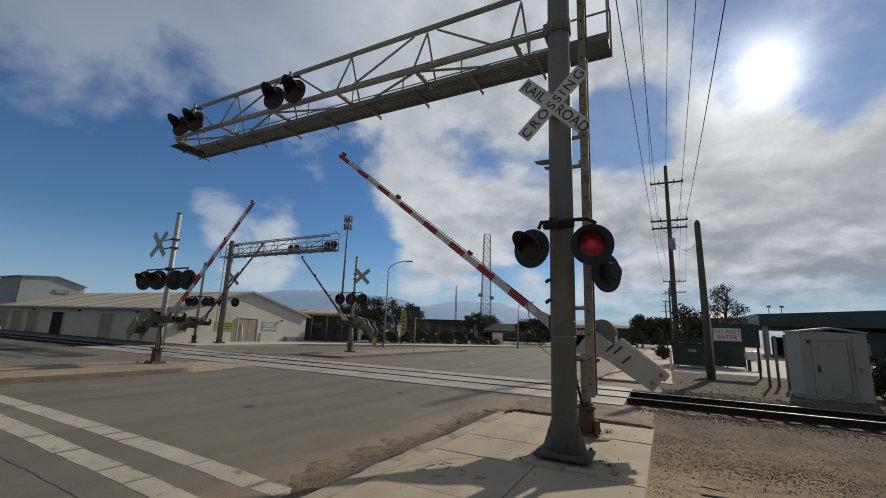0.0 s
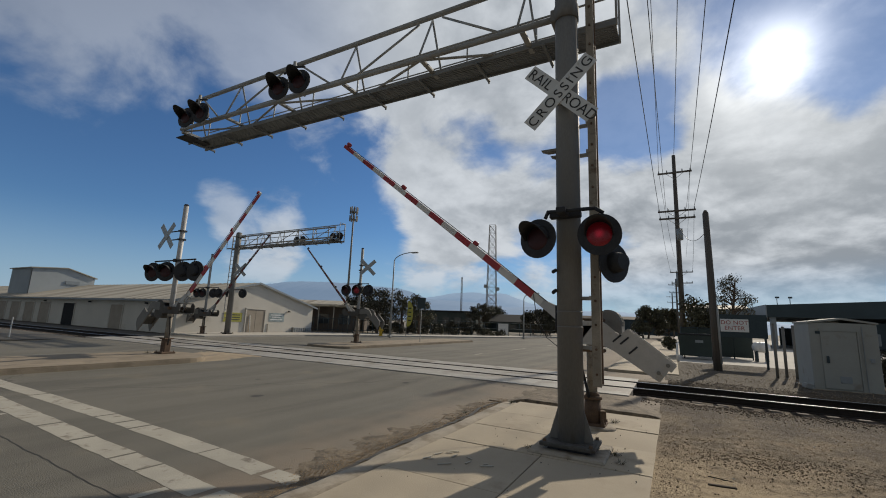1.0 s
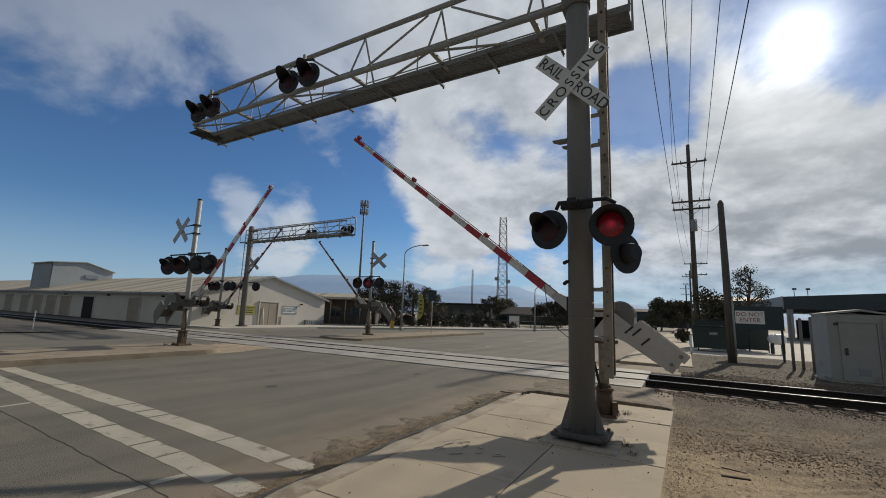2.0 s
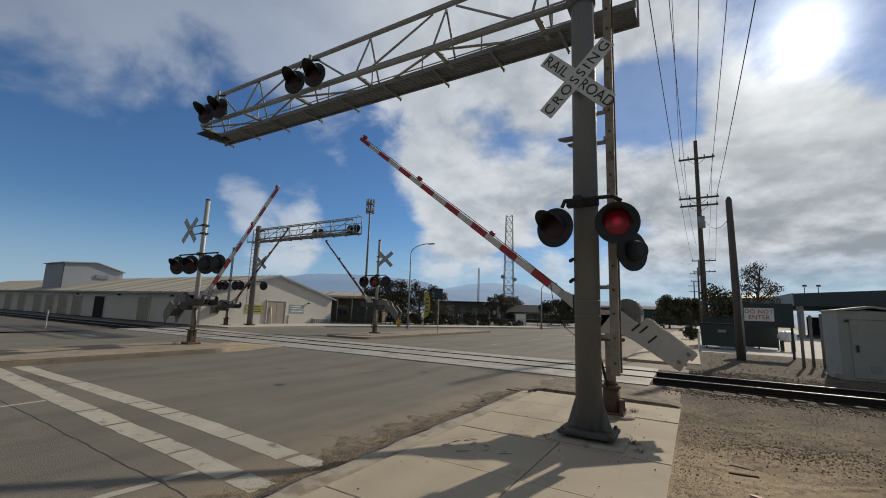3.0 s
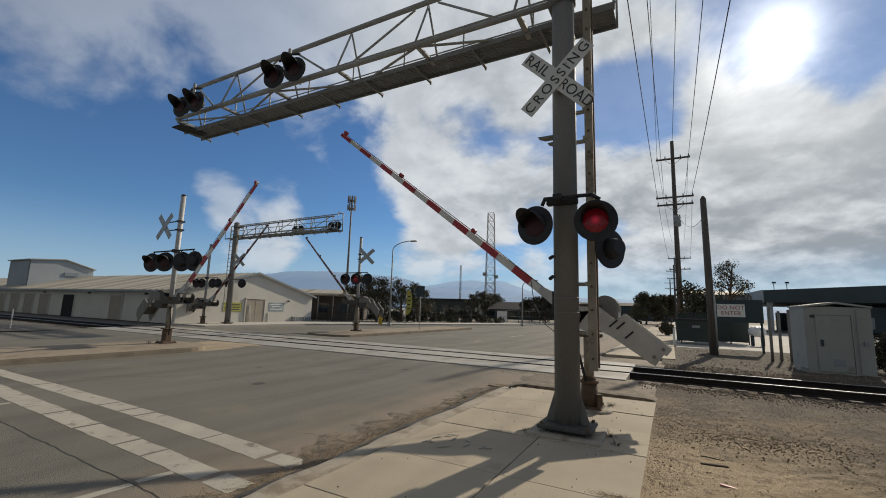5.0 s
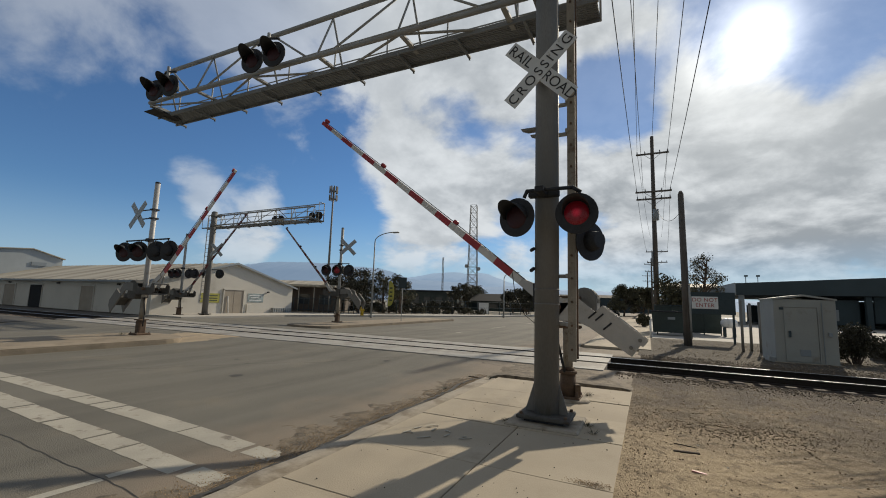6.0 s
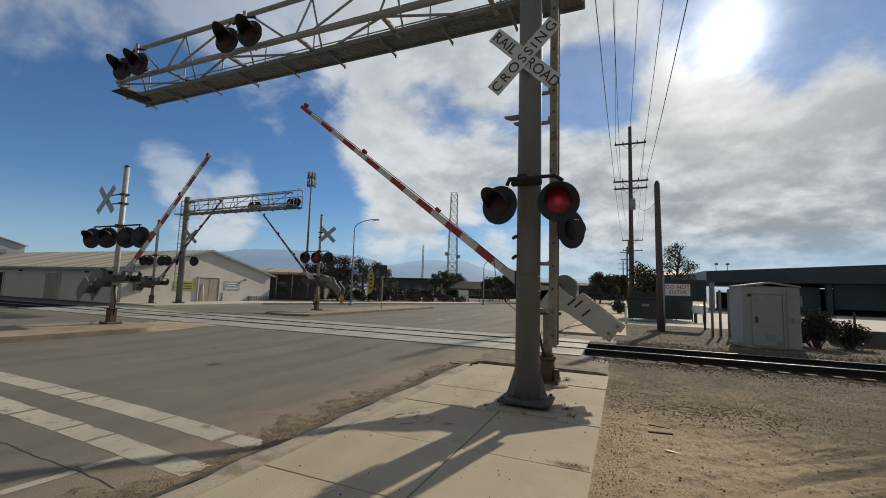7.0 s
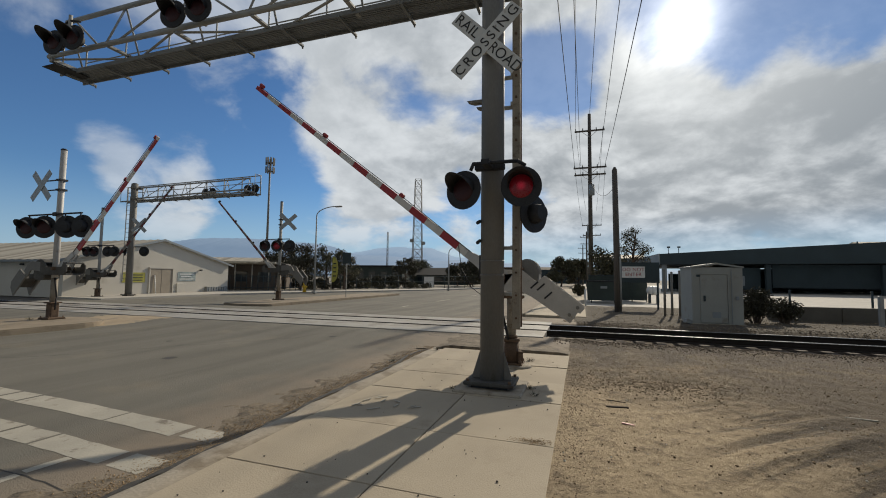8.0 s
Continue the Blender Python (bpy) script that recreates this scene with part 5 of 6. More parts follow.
def wall_door(x, w, h, material, label, name="door"):
    d_ = part(name, bm_box((x, -0.015, h / 2 + .02), (w, 0.05, h), None, 0.008), material, wh, label)
    part("door_frame", box(box(bm_box((x - w / 2 - .04, -0.03, h / 2), (0.08, 0.08, h)), (x + w / 2 + .04, -0.03, h / 2), (0.08, 0.08, h)), (x, -0.03, h + .06), (w + .16, 0.08, 0.08)), STUCCO, d_)


wall_door(-16.9, 2.2, 1.92, DOORSHADE, "black panel for the shade in an open doorway")
wall_door(-8.4, 1.9, 1.92, DOORTAN, "closed tan door")
for x in (-22.0, -25.6, -29.2, -32.9, -38.0, -43.0, -48.0):
    wall_door(x, 2.2, 1.92, DOORTAN, "closed tan loading door")


def gable_item(name, y0, y1, z0, z1, material, label, depth=0.06):
    return part(name, bm_box((depth / 2 + .002, (y0 + y1) / 2, (z0 + z1) / 2), (depth, y1 - y0, z1 - z0), None, 0.01), material, wh, label)


dr = gable_item("roller_door", 5.55, 7.35, 0.02, 1.98, DOORTAN, "closed tan sliding door")
part("panel_joint", bm_box((0.064, 6.45, 1.0), (0.008, 0.02, 1.9)), DARKROOF, dr)
part("prop_rod", bm_tube((0.16, 5.98, 0.05), (0.1, 5.86, 1.5), 0.035, None, 8), WHITE_SIGN, dr, "pale rod leaning on the door")
part("door_frame", box(box(bm_box((0.05, 5.5, 1.0), (0.1, 0.09, 2.06)), (0.05, 7.4, 1.0), (0.1, 0.09, 2.06)), (0.05, 6.45, 2.05), (0.1, 1.99, 0.1)), STUCCO, dr)
sg = gable_item("wall_banner", 7.85, 9.5, 1.02, 1.78, BANNER, "faded printed banner", 0.02)
for z, a, b in ((1.6, 8.0, 9.35), (1.42, 8.15, 9.1), (1.2, 8.0, 9.3)):
    part("print_bar", bm_box((0.03, (a + b) / 2, z), (0.006, b - a, 0.07)), WHITE_SIGN, sg)
sg = gable_item("wall_sign", 3.55, 5.2, 0.95, 1.68, GREENYELLOW, "yellow-green notice board", 0.03)
for z in (1.5, 1.3, 1.12):
    part("print_bar", bm_box((0.04, 4.4, z), (0.006, 1.2, 0.06)), DARKGREEN, sg)
ac = gable_item("vent_unit", 10.45, 12.6, 0.12, 0.55, GALV, "grey louvred vent unit", 0.3)
for i in range(8):
    part("louvre", bm_box((0.31, 10.6 + i * 0.265, 0.34), (0.03, 0.03, 0.34)), DARKSTEEL, ac)
gable_item("meter_box", 7.75, 8.3, 0.1, 0.85, STUCCO, "cream meter box", 0.12)
for y in (2.5, 9.9):
    part("wall_light", bm_box((0.12, y, 1.95), (0.2, 0.16, 0.12), None, 0.02), BLACK, wh)
for x in (-4, -13, -22):
    part("wall_light", bm_box((x, -0.1, 2.12), (0.16, 0.2, 0.12), None, 0.02), BLACK, wh)

ph = thing("rooftop_block", (-61.5, 18.9, 2.5), 0, "tall grey-sided block standing on the warehouse roof", "building")
part("side_wall", bm_box((-2.9, 0.1, 1.5), (5.8, 0.2, 3.3)), GREYWALL, ph)
part("gable_wall", extrude(bmesh.new(), [(0.01, 0, -.2), (0.01, 5.8, -.2), (0.01, 5.8, 2.45), (0.01, 3.0, 3.35), (0.01, 0, 3.1)], (-0.2, 0, 0)), LITWALL, ph)
part("roof", extrude(bmesh.new(), [(0.2, -0.2, 3.09), (0.2, 3.0, 3.36), (0.2, 6.0, 2.42), (0.2, 6.0, 2.52), (0.2, 3.0, 3.46), (0.2, -.2, 3.19)], (-6.2, 0, 0)), ROOF, ph)
part("back_wall", bm_box((-5.7, 2.9, 1.2), (0.2, 5.6, 2.8)), GREYWALL, ph)
part("vent", bm_box((0.05, 3.7, 1.75), (0.1, 1.3, 0.4)), GREYWALL, ph)


# ---- far side of the road ----
def leaves(bm, centre, radius, n, size, flat=1.0):
    for _ in range(n):
        while True:
            v = Vector((random.uniform(-1, 1), random.uniform(-1, 1), random.uniform(-1, 1)))
            if v.length < 1:
                break
        p = Vector(centre) + Vector((v.x, v.y, v.z * flat)) * radius
        q = Euler((random.uniform(0, 6.3), random.uniform(0, 6.3), random.uniform(0, 6.3))).to_matrix()
        s = size * random.uniform(0.6, 1.3)
        k = [bm.verts.new(p + q @ Vector(c)) for c in ((-s * .5, 0, 0), (0, -s * .28, s * .1), (s * .6, 0, 0), (0, s * .28, s * .1))]
        bm.faces.new(k)


def tree(loc, height, spread, label, seed, dense=1.0, leaf=None, trunk_part=0.35, size=0.22, clumps=26):
    random.seed(seed)
    t = thing("tree", loc, 0, label, "tree", "trees")
    bm = bmesh.new()
    base = height * trunk_part
    lean = Vector((random.uniform(-.1, .1), random.uniform(-.1, .1), 0)) * height
    mid = Vector((0, 0, base)) + lean * 0.3
    top = Vector((0, 0, height * 0.85)) + lean
    r = height * 0.022 + 0.03
    tube(bm, (0, 0, -0.3), mid, r * 1.25, r * 0.85, 8)
    tube(bm, mid, top, r * 0.85, r * 0.2, 7)
    tips = []
    for i in range(clumps):
        k = random.uniform(0, 1)
        a = random.uniform(0, 6.283)
        st = mid.lerp(top, k * 0.85)
        reach = spread * (1 - 0.55 * k) * random.uniform(0.45, 1.05)
        e = st + Vector((math.cos(a) * reach, math.sin(a) * reach, random.uniform(0.02, 0.3) * height * (1 - k * .6)))
        e.z = min(e.z, height * 0.97)
        tube(bm, st, e, r * 0.32, r * 0.07, 5)
        tips.append((st.lerp(e, 0.75), e))
    part("trunk", bm, BARK, t)
    cr = bmesh.new()
    for p, e in tips:
        leaves(cr, e, spread * random.uniform(0.16, 0.3), int(46 * dense), size, 0.8)
        leaves(cr, p, spread * random.uniform(0.12, 0.22), int(22 * dense), size, 0.8)
    part("crown", cr, leaf or LEAF, t)
    return t


def bush(loc, w, h, label, seed, leaf=None, n=900, name="bush", size=0.14):
    random.seed(seed)
    t = thing(name, loc, 0, label, "bush", "shrubs")
    st = bmesh.new()
    cr = bmesh.new()
    for i in range(14):
        a, k = random.uniform(0, 6.283), random.uniform(0, 1)
        e = Vector((math.cos(a) * w * .42 * k, math.sin(a) * w * .3 * k, h * random.uniform(0.35, 0.82) * (1 - 0.35 * k * k)))
        tube(st, (e.x * .2, e.y * .2, -0.1), e, 0.03, 0.008, 5)
        leaves(cr, e, min(w, h) * 0.3, n // 14, size)
    part("stems", st, BARK, t)
    part("foliage", cr, leaf or LEAF_DARK, t)
    return t


tree((-31.0, 38.5, 0), 6.0, 2.6, "dark leafy tree behind the far sidewalk", 11, 1.9, LEAF_DARK, 0.2, 0.17, 40)
tree((-28.6, 38.0, 0), 5.6, 2.5, "dark leafy tree behind the far sidewalk", 12, 1.9, LEAF_DARK, 0.2, 0.17, 40)
tree((-27.0, 40.5, 0), 5.6, 2.1, "ragged dark street tree with bare twigs", 13, 1.3, LEAF, 0.2, 0.17, 36)
tree((-25.0, 41.0, 0), 5.0, 1.9, "ragged dark street tree with bare twigs", 14, 1.3, LEAF, 0.2, 0.17, 36)
tree((-33.2, 39.5, 0), 4.6, 2.0, "dark leafy tree behind the far sidewalk", 15, 1.9, LEAF_DARK, 0.2, 0.17, 40)
tree((-31.2, 72.0, 0), 5.6, 2.8, "dark rounded tree by the low buildings", 16, 1.8, LEAF_DARK, 0.2, 0.3)
tree((-20.5, 70.0, 0), 4.4, 2.8, "dense dark green tree at the roadside", 18, 2.2, LEAF_DARK, 0.1, 0.3)
tree((-17.6, 69.0, 0), 3.6, 2.3, "dense dark green tree at the roadside", 19, 2.2, LEAF_DARK, 0.1, 0.3)
tree((-4.2, 90.0, 0), 6.8, 3.8, "broad green tree down the road", 20, 3.4, LEAF, 0.12, 0.3, 40)
tree((-0.6, 95.0, 0), 6.4, 3.6, "broad green tree down the road", 21, 3.4, LEAF, 0.12, 0.3, 40)
tree((-16.0, 62.0, 0), 4.6, 2.6, "dense dark green tree at the roadside", 32, 2.8, LEAF_DARK, 0.08, 0.26, 36)
tree((-34.0, 86.0, 0), 6.4, 3.4, "bare-topped brown tree behind the low buildings", 33, 2.0, LEAF, 0.12, 0.26, 36)
tree((3.5, 37.0, 0), 6.3, 1.7, "sparse thin-leaved tree behind the pole", 22, 1.3, LEAF, 0.3, 0.11, 30)
bush((1.5, 33.5, 0), 2.6, 4.3, "tall dark hedge behind the pole", 23, LEAF, 2600, "hedge", 0.22)
bush((3.0, 35.0, 0), 2.4, 3.6, "tall dark hedge behind the sign", 24, LEAF, 2200, "hedge", 0.22)
bush((-0.3, 40.0, 0), 1.2, 1.0, "green shrub beside the sidewalk", 25, LEAF, 900, "bush", 0.2)
bush((6.1, 18.9, -.02), 1.7, 1.3, "dark green bush beside the shed", 26, None, 5200, "bush", 0.085)
bush((7.1, 19.2, -.02), 1.3, 0.95, "dark green bush by the low wall", 27, None, 3000, "bush", 0.08)
for i in range(9):
    bush((-33.5 + i * 1.35, 42.5 + i * 1.2, 0), 2.6, 1.6 + 0.3 * math.sin(i * 2.1), "dark hedge behind the far sidewalk", 70 + i, None, 1100, "hedge", 0.24)
random.seed(5)
for i in range(15):
    k = i / 14
    bush((-27.5 + 8.0 * k + random.uniform(-.3, .3), 38.6 + 14 * k, 0), random.uniform(1.4, 2.2), random.uniform(0.5, 1.0), "low dry shrub in the roadside bed", 40 + i, LEAF_DARK if i % 3 else LEAF, 380, "bush", 0.18)

hy = thing("fire_hydrant", (-23.7, 32.2, 0.03), 0, "yellow fire hydrant on the far sidewalk", "hydrant")
part("barrel", tube(bm_tube((0, 0, 0), (0, 0, 0.7), 0.15, 0.13, 14), (0, 0, 0), (0, 0, .06), 0.2, None, 14), YELLOW, hy)
dome = bmesh.new()
bmesh.ops.create_uvsphere(dome, u_segments=14, v_segments=8, radius=0.16, matrix=Matrix.Translation((0, 0, 0.72)))
part("bonnet", tube(dome, (0, 0, .85), (0, 0, .95), 0.04, None, 6), YELLOW, hy)
for a in (0, 90, 180):
    part("outlet", bm_tube((0, 0, .5), (0.24 * math.cos(radians(a)), -0.24 * math.sin(radians(a)), .5), 0.07, None, 10), YELLOW, hy)


def street_light(loc, h, reach, label, r=0.09):
    g = thing("street_lamp", loc, 0, label, "street lamp", "street lamps")
    part("pole", bm_tube((0, 0, -0.1), (0, 0, h - .6), r, r * 0.55, 12), GALV, g)
    pts = [(reach * (1 - math.cos(a)), 0, h - .6 + 0.75 * math.sin(a)) for a in steps(0, math.pi / 2, 8)]
    part("arm", pipe(bmesh.new(), pts, r * 0.45), GALV, g)
    part("lamp_head", bm_box((reach + 0.3, 0, h + 0.12), (0.65, 0.22, 0.12), None, 0.04), GALV, g)
    part("base", bm_box((0, 0, 0.06), (0.34, 0.34, 0.2), None, 0.02), GALV, g)


street_light((-22.1, 31.4, 0.03), 7.35, 1.9, "grey street lamp with a curved arm")
street_light((-15.0, 47.5, 0.03), 5.0, 1.2, "grey street lamp further down the road", 0.1)

fl = thing("feather_flag", (-23.2, 35.6, 0.02), 10, "yellow-green feather advertising flag", "flag")
part("pole", bm_tube((0, 0, 0), (0, 0, 3.4), 0.03, 0.012, 8), ALU, fl)
part("cloth", extrude(bmesh.new(), [(0.03, 0, 0.9)] + [(0.03 + 0.62 * math.sin(a) ** 0.6, 0, 0.9 + 2.5 * (1 - math.cos(a)) / 2) for a in steps(0.15, math.pi - 0.02, 12)], (0, 0.012, 0)), GREENYELLOW, fl, "yellow-green cloth")
for z in (1.5, 1.9, 2.3, 2.7):
    part("print_bar", bm_box((0.32, -0.004, z), (0.3, 0.006, 0.12)), DARKGREEN, fl)

sp = thing("road_sign", (-15.9, 26.4, 0.05), 14, "back of a road sign on a steel post", "road sign")
part("post", bm_box((0, 0, 1.55), (0.05, 0.05, 3.1)), GALV, sp)
part("sign_plate", bm_box((0, -0.04, 2.75), (0.62, 0.01, 0.78), None, 0.004), DARKSTEEL, sp)
wp = thing("marker_post", (-28.8, 8.7, -.03), 0, "white plastic marker post", "post")
part("post", bm_box((0, 0, 0.45), (0.1, 0.03, 1.0), None, 0.01), CROSS_WHITE, wp)
wp = thing("marker_post", (0.14, 26.0, -.03), 0, "white marker post by the sidewalk", "post")
part("post", bm_tube((0, 0, -.1), (0, 0, 0.95), 0.05, None, 10), WHITE_SIGN, wp)
eb = thing("utility_cabinet", (-21.0, 57.0, 0.0), 20, "white roadside utility cabinet", "cabinet")
part("body", bm_box((0, 0, 0.75), (1.4, 0.7, 1.5), None, 0.03), WHITEPAINT, eb)
part("lid", bm_box((0, 0, 1.53), (1.5, 0.8, 0.08), None, 0.02), WHITEPAINT, eb)


def house(loc, rz, size, wall, roof, label, rise=0.8, windows=4, flat=False, category="building"):
    w, d_, h = size
    g = thing("low_building", loc, rz, label, category, "far buildings")
    part("wall", bm_box((0, d_ / 2, h / 2 - .1), (w, d_, h + .2)), wall, g)
    if flat:
        part("roof", bm_box((0, d_ / 2, h + 0.15), (w + 0.8, d_ + 0.8, 0.3), None, 0.03), roof, g)
    else:
        part("roof", extrude(bmesh.new(), [(-w / 2 - .4, -0.5, h - .05), (-w / 2 - .4, d_ / 2, h + rise), (-w / 2 - .4, d_ + .5, h - .05)], (w + .8, 0, 0)), roof, g)
    for i in range(windows):
        x = -w / 2 + w * (i + 0.5) / windows
        wd = part("window", bm_box((x, -0.02, h * 0.52), (w / windows * 0.55, 0.06, h * 0.42)), GLASS, g, "dark window")
        for name_, z_ in (("sill", h * 0.31), ("frame", h * 0.73)):
            part(name_, bm_box((x, -0.04, z_), (w / windows * 0.6, 0.08, 0.06)), wall, wd)
    return g


# The dark wall material paints in the shade under the porch.
porch = house((-33.2, 34.5, 0), 25, (7.0, 7.0, 2.6), DARKROOF, ROOF, "low building with a flat porch roof and porch shade in its dark wall", 0.5, 3, True)
for i in range(5):
    part("porch_post", bm_tube((-3.2 + i * 1.6, -1.6, 0), (-3.2 + i * 1.6, -1.6, 2.6), 0.06, None, 8), TANBLOCK, porch)
part("porch_roof", bm_box((0, -0.9, 2.72), (7.6, 2.0, 0.16), None, 0.02), ROOF, porch)
fence = thing("yard_fence", (-31.3, 32.6, 0), 32, "dark iron yard fence beside the warehouse", "fence")
for i in range(14):
    part("fence_post", bm_tube((i * 0.5 - 1, 0, 0), (i * 0.5 - 1, 0, 1.5), 0.03, None, 6), DARKSTEEL, fence)
for z in (0.3, 1.4):
    part("fence_rail", bm_box((2.25, 0, z), (6.6, 0.04, 0.05)), DARKSTEEL, fence)
house((-50, 52, 0), 20, (14, 10, 3.4), STUCCO, ROOF, "white-walled warehouse behind the trees", 1.0, 4)
house((-40.5, 74, 0), 4, (15, 8, 3.4), DARKGREEN, RUBBER, "dark low commercial building", 0.5, 6, True)
# Black on this roof stands for the shade of its near slope.
house((-27.5, 80, 0), -6, (11, 8, 2.0), DARKGREEN, RUBBER, "low dark building with shade put into its black pitched roof", 1.5, 3)
house((-18.5, 96, 0), -6, (12, 8, 2.8), DARKGREEN, DARKROOF, "low house with a dark roof down the road", 1.3, 4)
house((-1.0, 150, 0), 0, (40, 12, 4.6), DARKSTEEL, DARKROOF, "long dark building across the end of the road", 1.0, 10)
ff = thing("roadside_fence", (-25.5, 41.0, 0), 62, "dark wire fence behind the shrubs", "fence")
for i in range(16):
    part("fence_post", bm_tube((i * 2 - 4, 0, 0), (i * 2 - 4, 0, 1.7), 0.035, None, 6), DARKSTEEL, ff)
for z in (0.2, 0.9, 1.65):
    part("fence_rail", bm_tube((-4, 0, z), (26, 0, z), 0.02, None, 6), DARKSTEEL, ff)


def lattice(name, loc, h, w0, w1, label, bays, r):
    t = thing(name, loc, 15, label, "radio tower")
    legs = [(1, 1), (-1, 1), (-1, -1), (1, -1)]
    for sx, sy in legs:
        part("leg", bm_tube((sx * w0, sy * w0, 0), (sx * w1, sy * w1, h), r, r * .8, 6), MAST, t)
    for i in range(bays):
        z0, z1 = h * i / bays, h * (i + 1) / bays
        a, b = w0 + (w1 - w0) * i / bays, w0 + (w1 - w0) * (i + 1) / bays
        bm = bmesh.new()
        for (ax, ay), (bx, by) in zip(legs, legs[1:] + legs[:1]):
            tube(bm, (ax * a, ay * a, z0), (bx * b, by * b, z1), r * .55, None, 5)
            tube(bm, (bx * a, by * a, z0), (ax * b, ay * b, z1), r * .55, None, 5)
            tube(bm, (ax * b, ay * b, z1), (bx * b, by * b, z1), r * .55, None, 5)
        part("brace_bay", bm, MAST, t)
    return t


tw = lattice("radio_tower", (-60.4, 150, 0), 39.5, 2.0, 1.2, "tall grey lattice radio tower", 13, 0.12)
for z, s in ((14.5, 1), (15.5, -1)):
    part("antenna_drum", bm_tube((s * 1.9, 0, z), (s * 2.6, -.6, z), 0.7, None, 12), GALV, tw)
mp_ = thing("cell_tower", (-79, 90, 0), 0, "slender pole with a ring of phone antennas", "cell tower")
part("pole", bm_tube((0, 0, 0), (0, 0, 32.6), 0.36, 0.2, 12), MAST, mp_)
for tier, z in enumerate((31.5, 29.2)):
    part("platform", bm_tube((0, 0, z - .1), (0, 0, z + .1), 0.8, None, 10), MAST, mp_)
    for i in range(9):
        a = i * 2 * math.pi / 9
        part("antenna", bm_box((1.05 * math.cos(a), 1.05 * math.sin(a), z + .35), (0.3, 0.3, 1.6 if tier else 2.0), None, 0.03), MAST, mp_)
lattice("radio_mast", (-122, 250, 0), 31, 0.5, 0.4, "thin far radio mast", 14, 0.09)


def ridge(name, y, pts, seed, material, label):
    """Hills: a long uneven ridge through (x, height)."""
    bm = bmesh.new()
    rows = []
    n = 220
    x0, x1 = pts[0][0], pts[-1][0]
    for i in range(n + 1):
        x = x0 + (x1 - x0) * i / n
        for (xa, ha), (xb, hb) in zip(pts, pts[1:]):
            if xa <= x <= xb:
                t = (x - xa) / (xb - xa)
                h = ha + (hb - ha) * (t * t * (3 - 2 * t))
        h += 9 * noise.noise((x * 0.006, seed, 0)) + 5 * noise.noise((x * 0.03, seed, 4))
        rows.append([bm.verts.new((x, y + dy, max(-2, h * k))) for dy, k in ((-700, -.01), (-420, 0.3 + .1 * noise.noise((x * .01, 2, seed))), (-180, 0.7 + .12 * noise.noise((x * .012, 5, seed))), (0, 1), (500, 0))])
    for a, b in zip(rows, rows[1:]):
        for i in range(4):
            bm.faces.new((a[i], a[i + 1], b[i + 1], b[i])).smooth = True
    bmesh.ops.recalc_face_normals(bm, faces=bm.faces[:])
    tagged(part(name, bm, material), label, "hills", kind="structure")


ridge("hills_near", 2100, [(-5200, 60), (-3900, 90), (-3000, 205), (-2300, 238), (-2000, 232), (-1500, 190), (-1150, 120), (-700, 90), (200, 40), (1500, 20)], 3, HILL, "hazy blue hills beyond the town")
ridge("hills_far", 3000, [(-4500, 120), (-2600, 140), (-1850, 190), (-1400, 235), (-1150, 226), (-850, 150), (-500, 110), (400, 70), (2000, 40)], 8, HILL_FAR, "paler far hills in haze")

# ---- poles and wires ----
def utility_pole(loc, h, arms, label, r=0.15, lean=0.0):
    g = thing("utility_pole", loc, 0, label, "utility pole", "utility poles")
    part("pole", bm_tube((0, 0, -0.2), (lean, 0, h), r * 1.2, r * 0.75, 12), POLE_WOOD, g)
    for z, half, dy in arms:
        a = part("crossarm", bm_box((lean * z / h, -r - 0.03 + dy, z), (half * 2, 0.1, 0.12), None, 0.01), POLE_WOOD, g, "wooden crossarm")
        for x in (-half + .08, -half * .45, half * .45, half - .08):
            part("insulator", bm_tube((x + lean * z / h, -r - .03 + dy, z + .05), (x + lean * z / h, -r - .03 + dy, z + .24), 0.045, 0.03, 8), GREYWALL, a)
        for s in (-1, 1):
            part("arm_brace", bm_tube((s * half * .55, -r - .02, z), (0, -r, z - .5), 0.016, None, 6), GALV, a)
    return g


p1 = utility_pole((0.62, 34.2, 0), 14.4, ((13.0, 1.1, 0), (10.1, 1.2, 0), (9.55, 1.15, 0)), "tall dark wooden utility pole with three crossarms", 0.16)
part("transformer", bm_tube((0.12, -0.42, 7.9), (0.12, -.42, 8.7), 0.2, None, 12), GREYWALL, p1)
part("line_fuse", bm_tube((-0.2, -0.2, 4.6), (-.2, -.2, 5.6), 0.06, None, 8), GREYWALL, p1)
utility_pole((1.3, 62, 0), 11.6, ((9.0, 1.3, 0), (7.6, 1.2, 0)), "wooden utility pole further down the line", 0.16)
utility_pole((0.9, 92, 0), 11.4, ((10.2, 1.3, 0), (8.8, 1.2, 0)), "wooden utility pole further down the line", 0.17)
utility_pole((0.2, 125, 0), 11.2, ((10.2, 1.3, 0), (8.8, 1.2, 0)), "wooden utility pole further down the line", 0.17)
st = thing("stub_pole", (1.57, 21.7, 0), 0, "leaning short wooden pole with a cable", "pole")
part("pole", bm_tube((0, 0, -.2), (-0.07, 0, 6.75), 0.165, 0.12, 14), POLE_WOOD, st)
part("pole_top", bm_tube((-0.07, 0, 6.75), (-.07, 0, 6.9), 0.12, 0.05, 14), POLE_WOOD, st)
part("guard", bm_tube((0.13, -.12, 0.3), (0.1, -.12, 2.6), 0.04, None, 8), GALV, st, "grey cable guard")


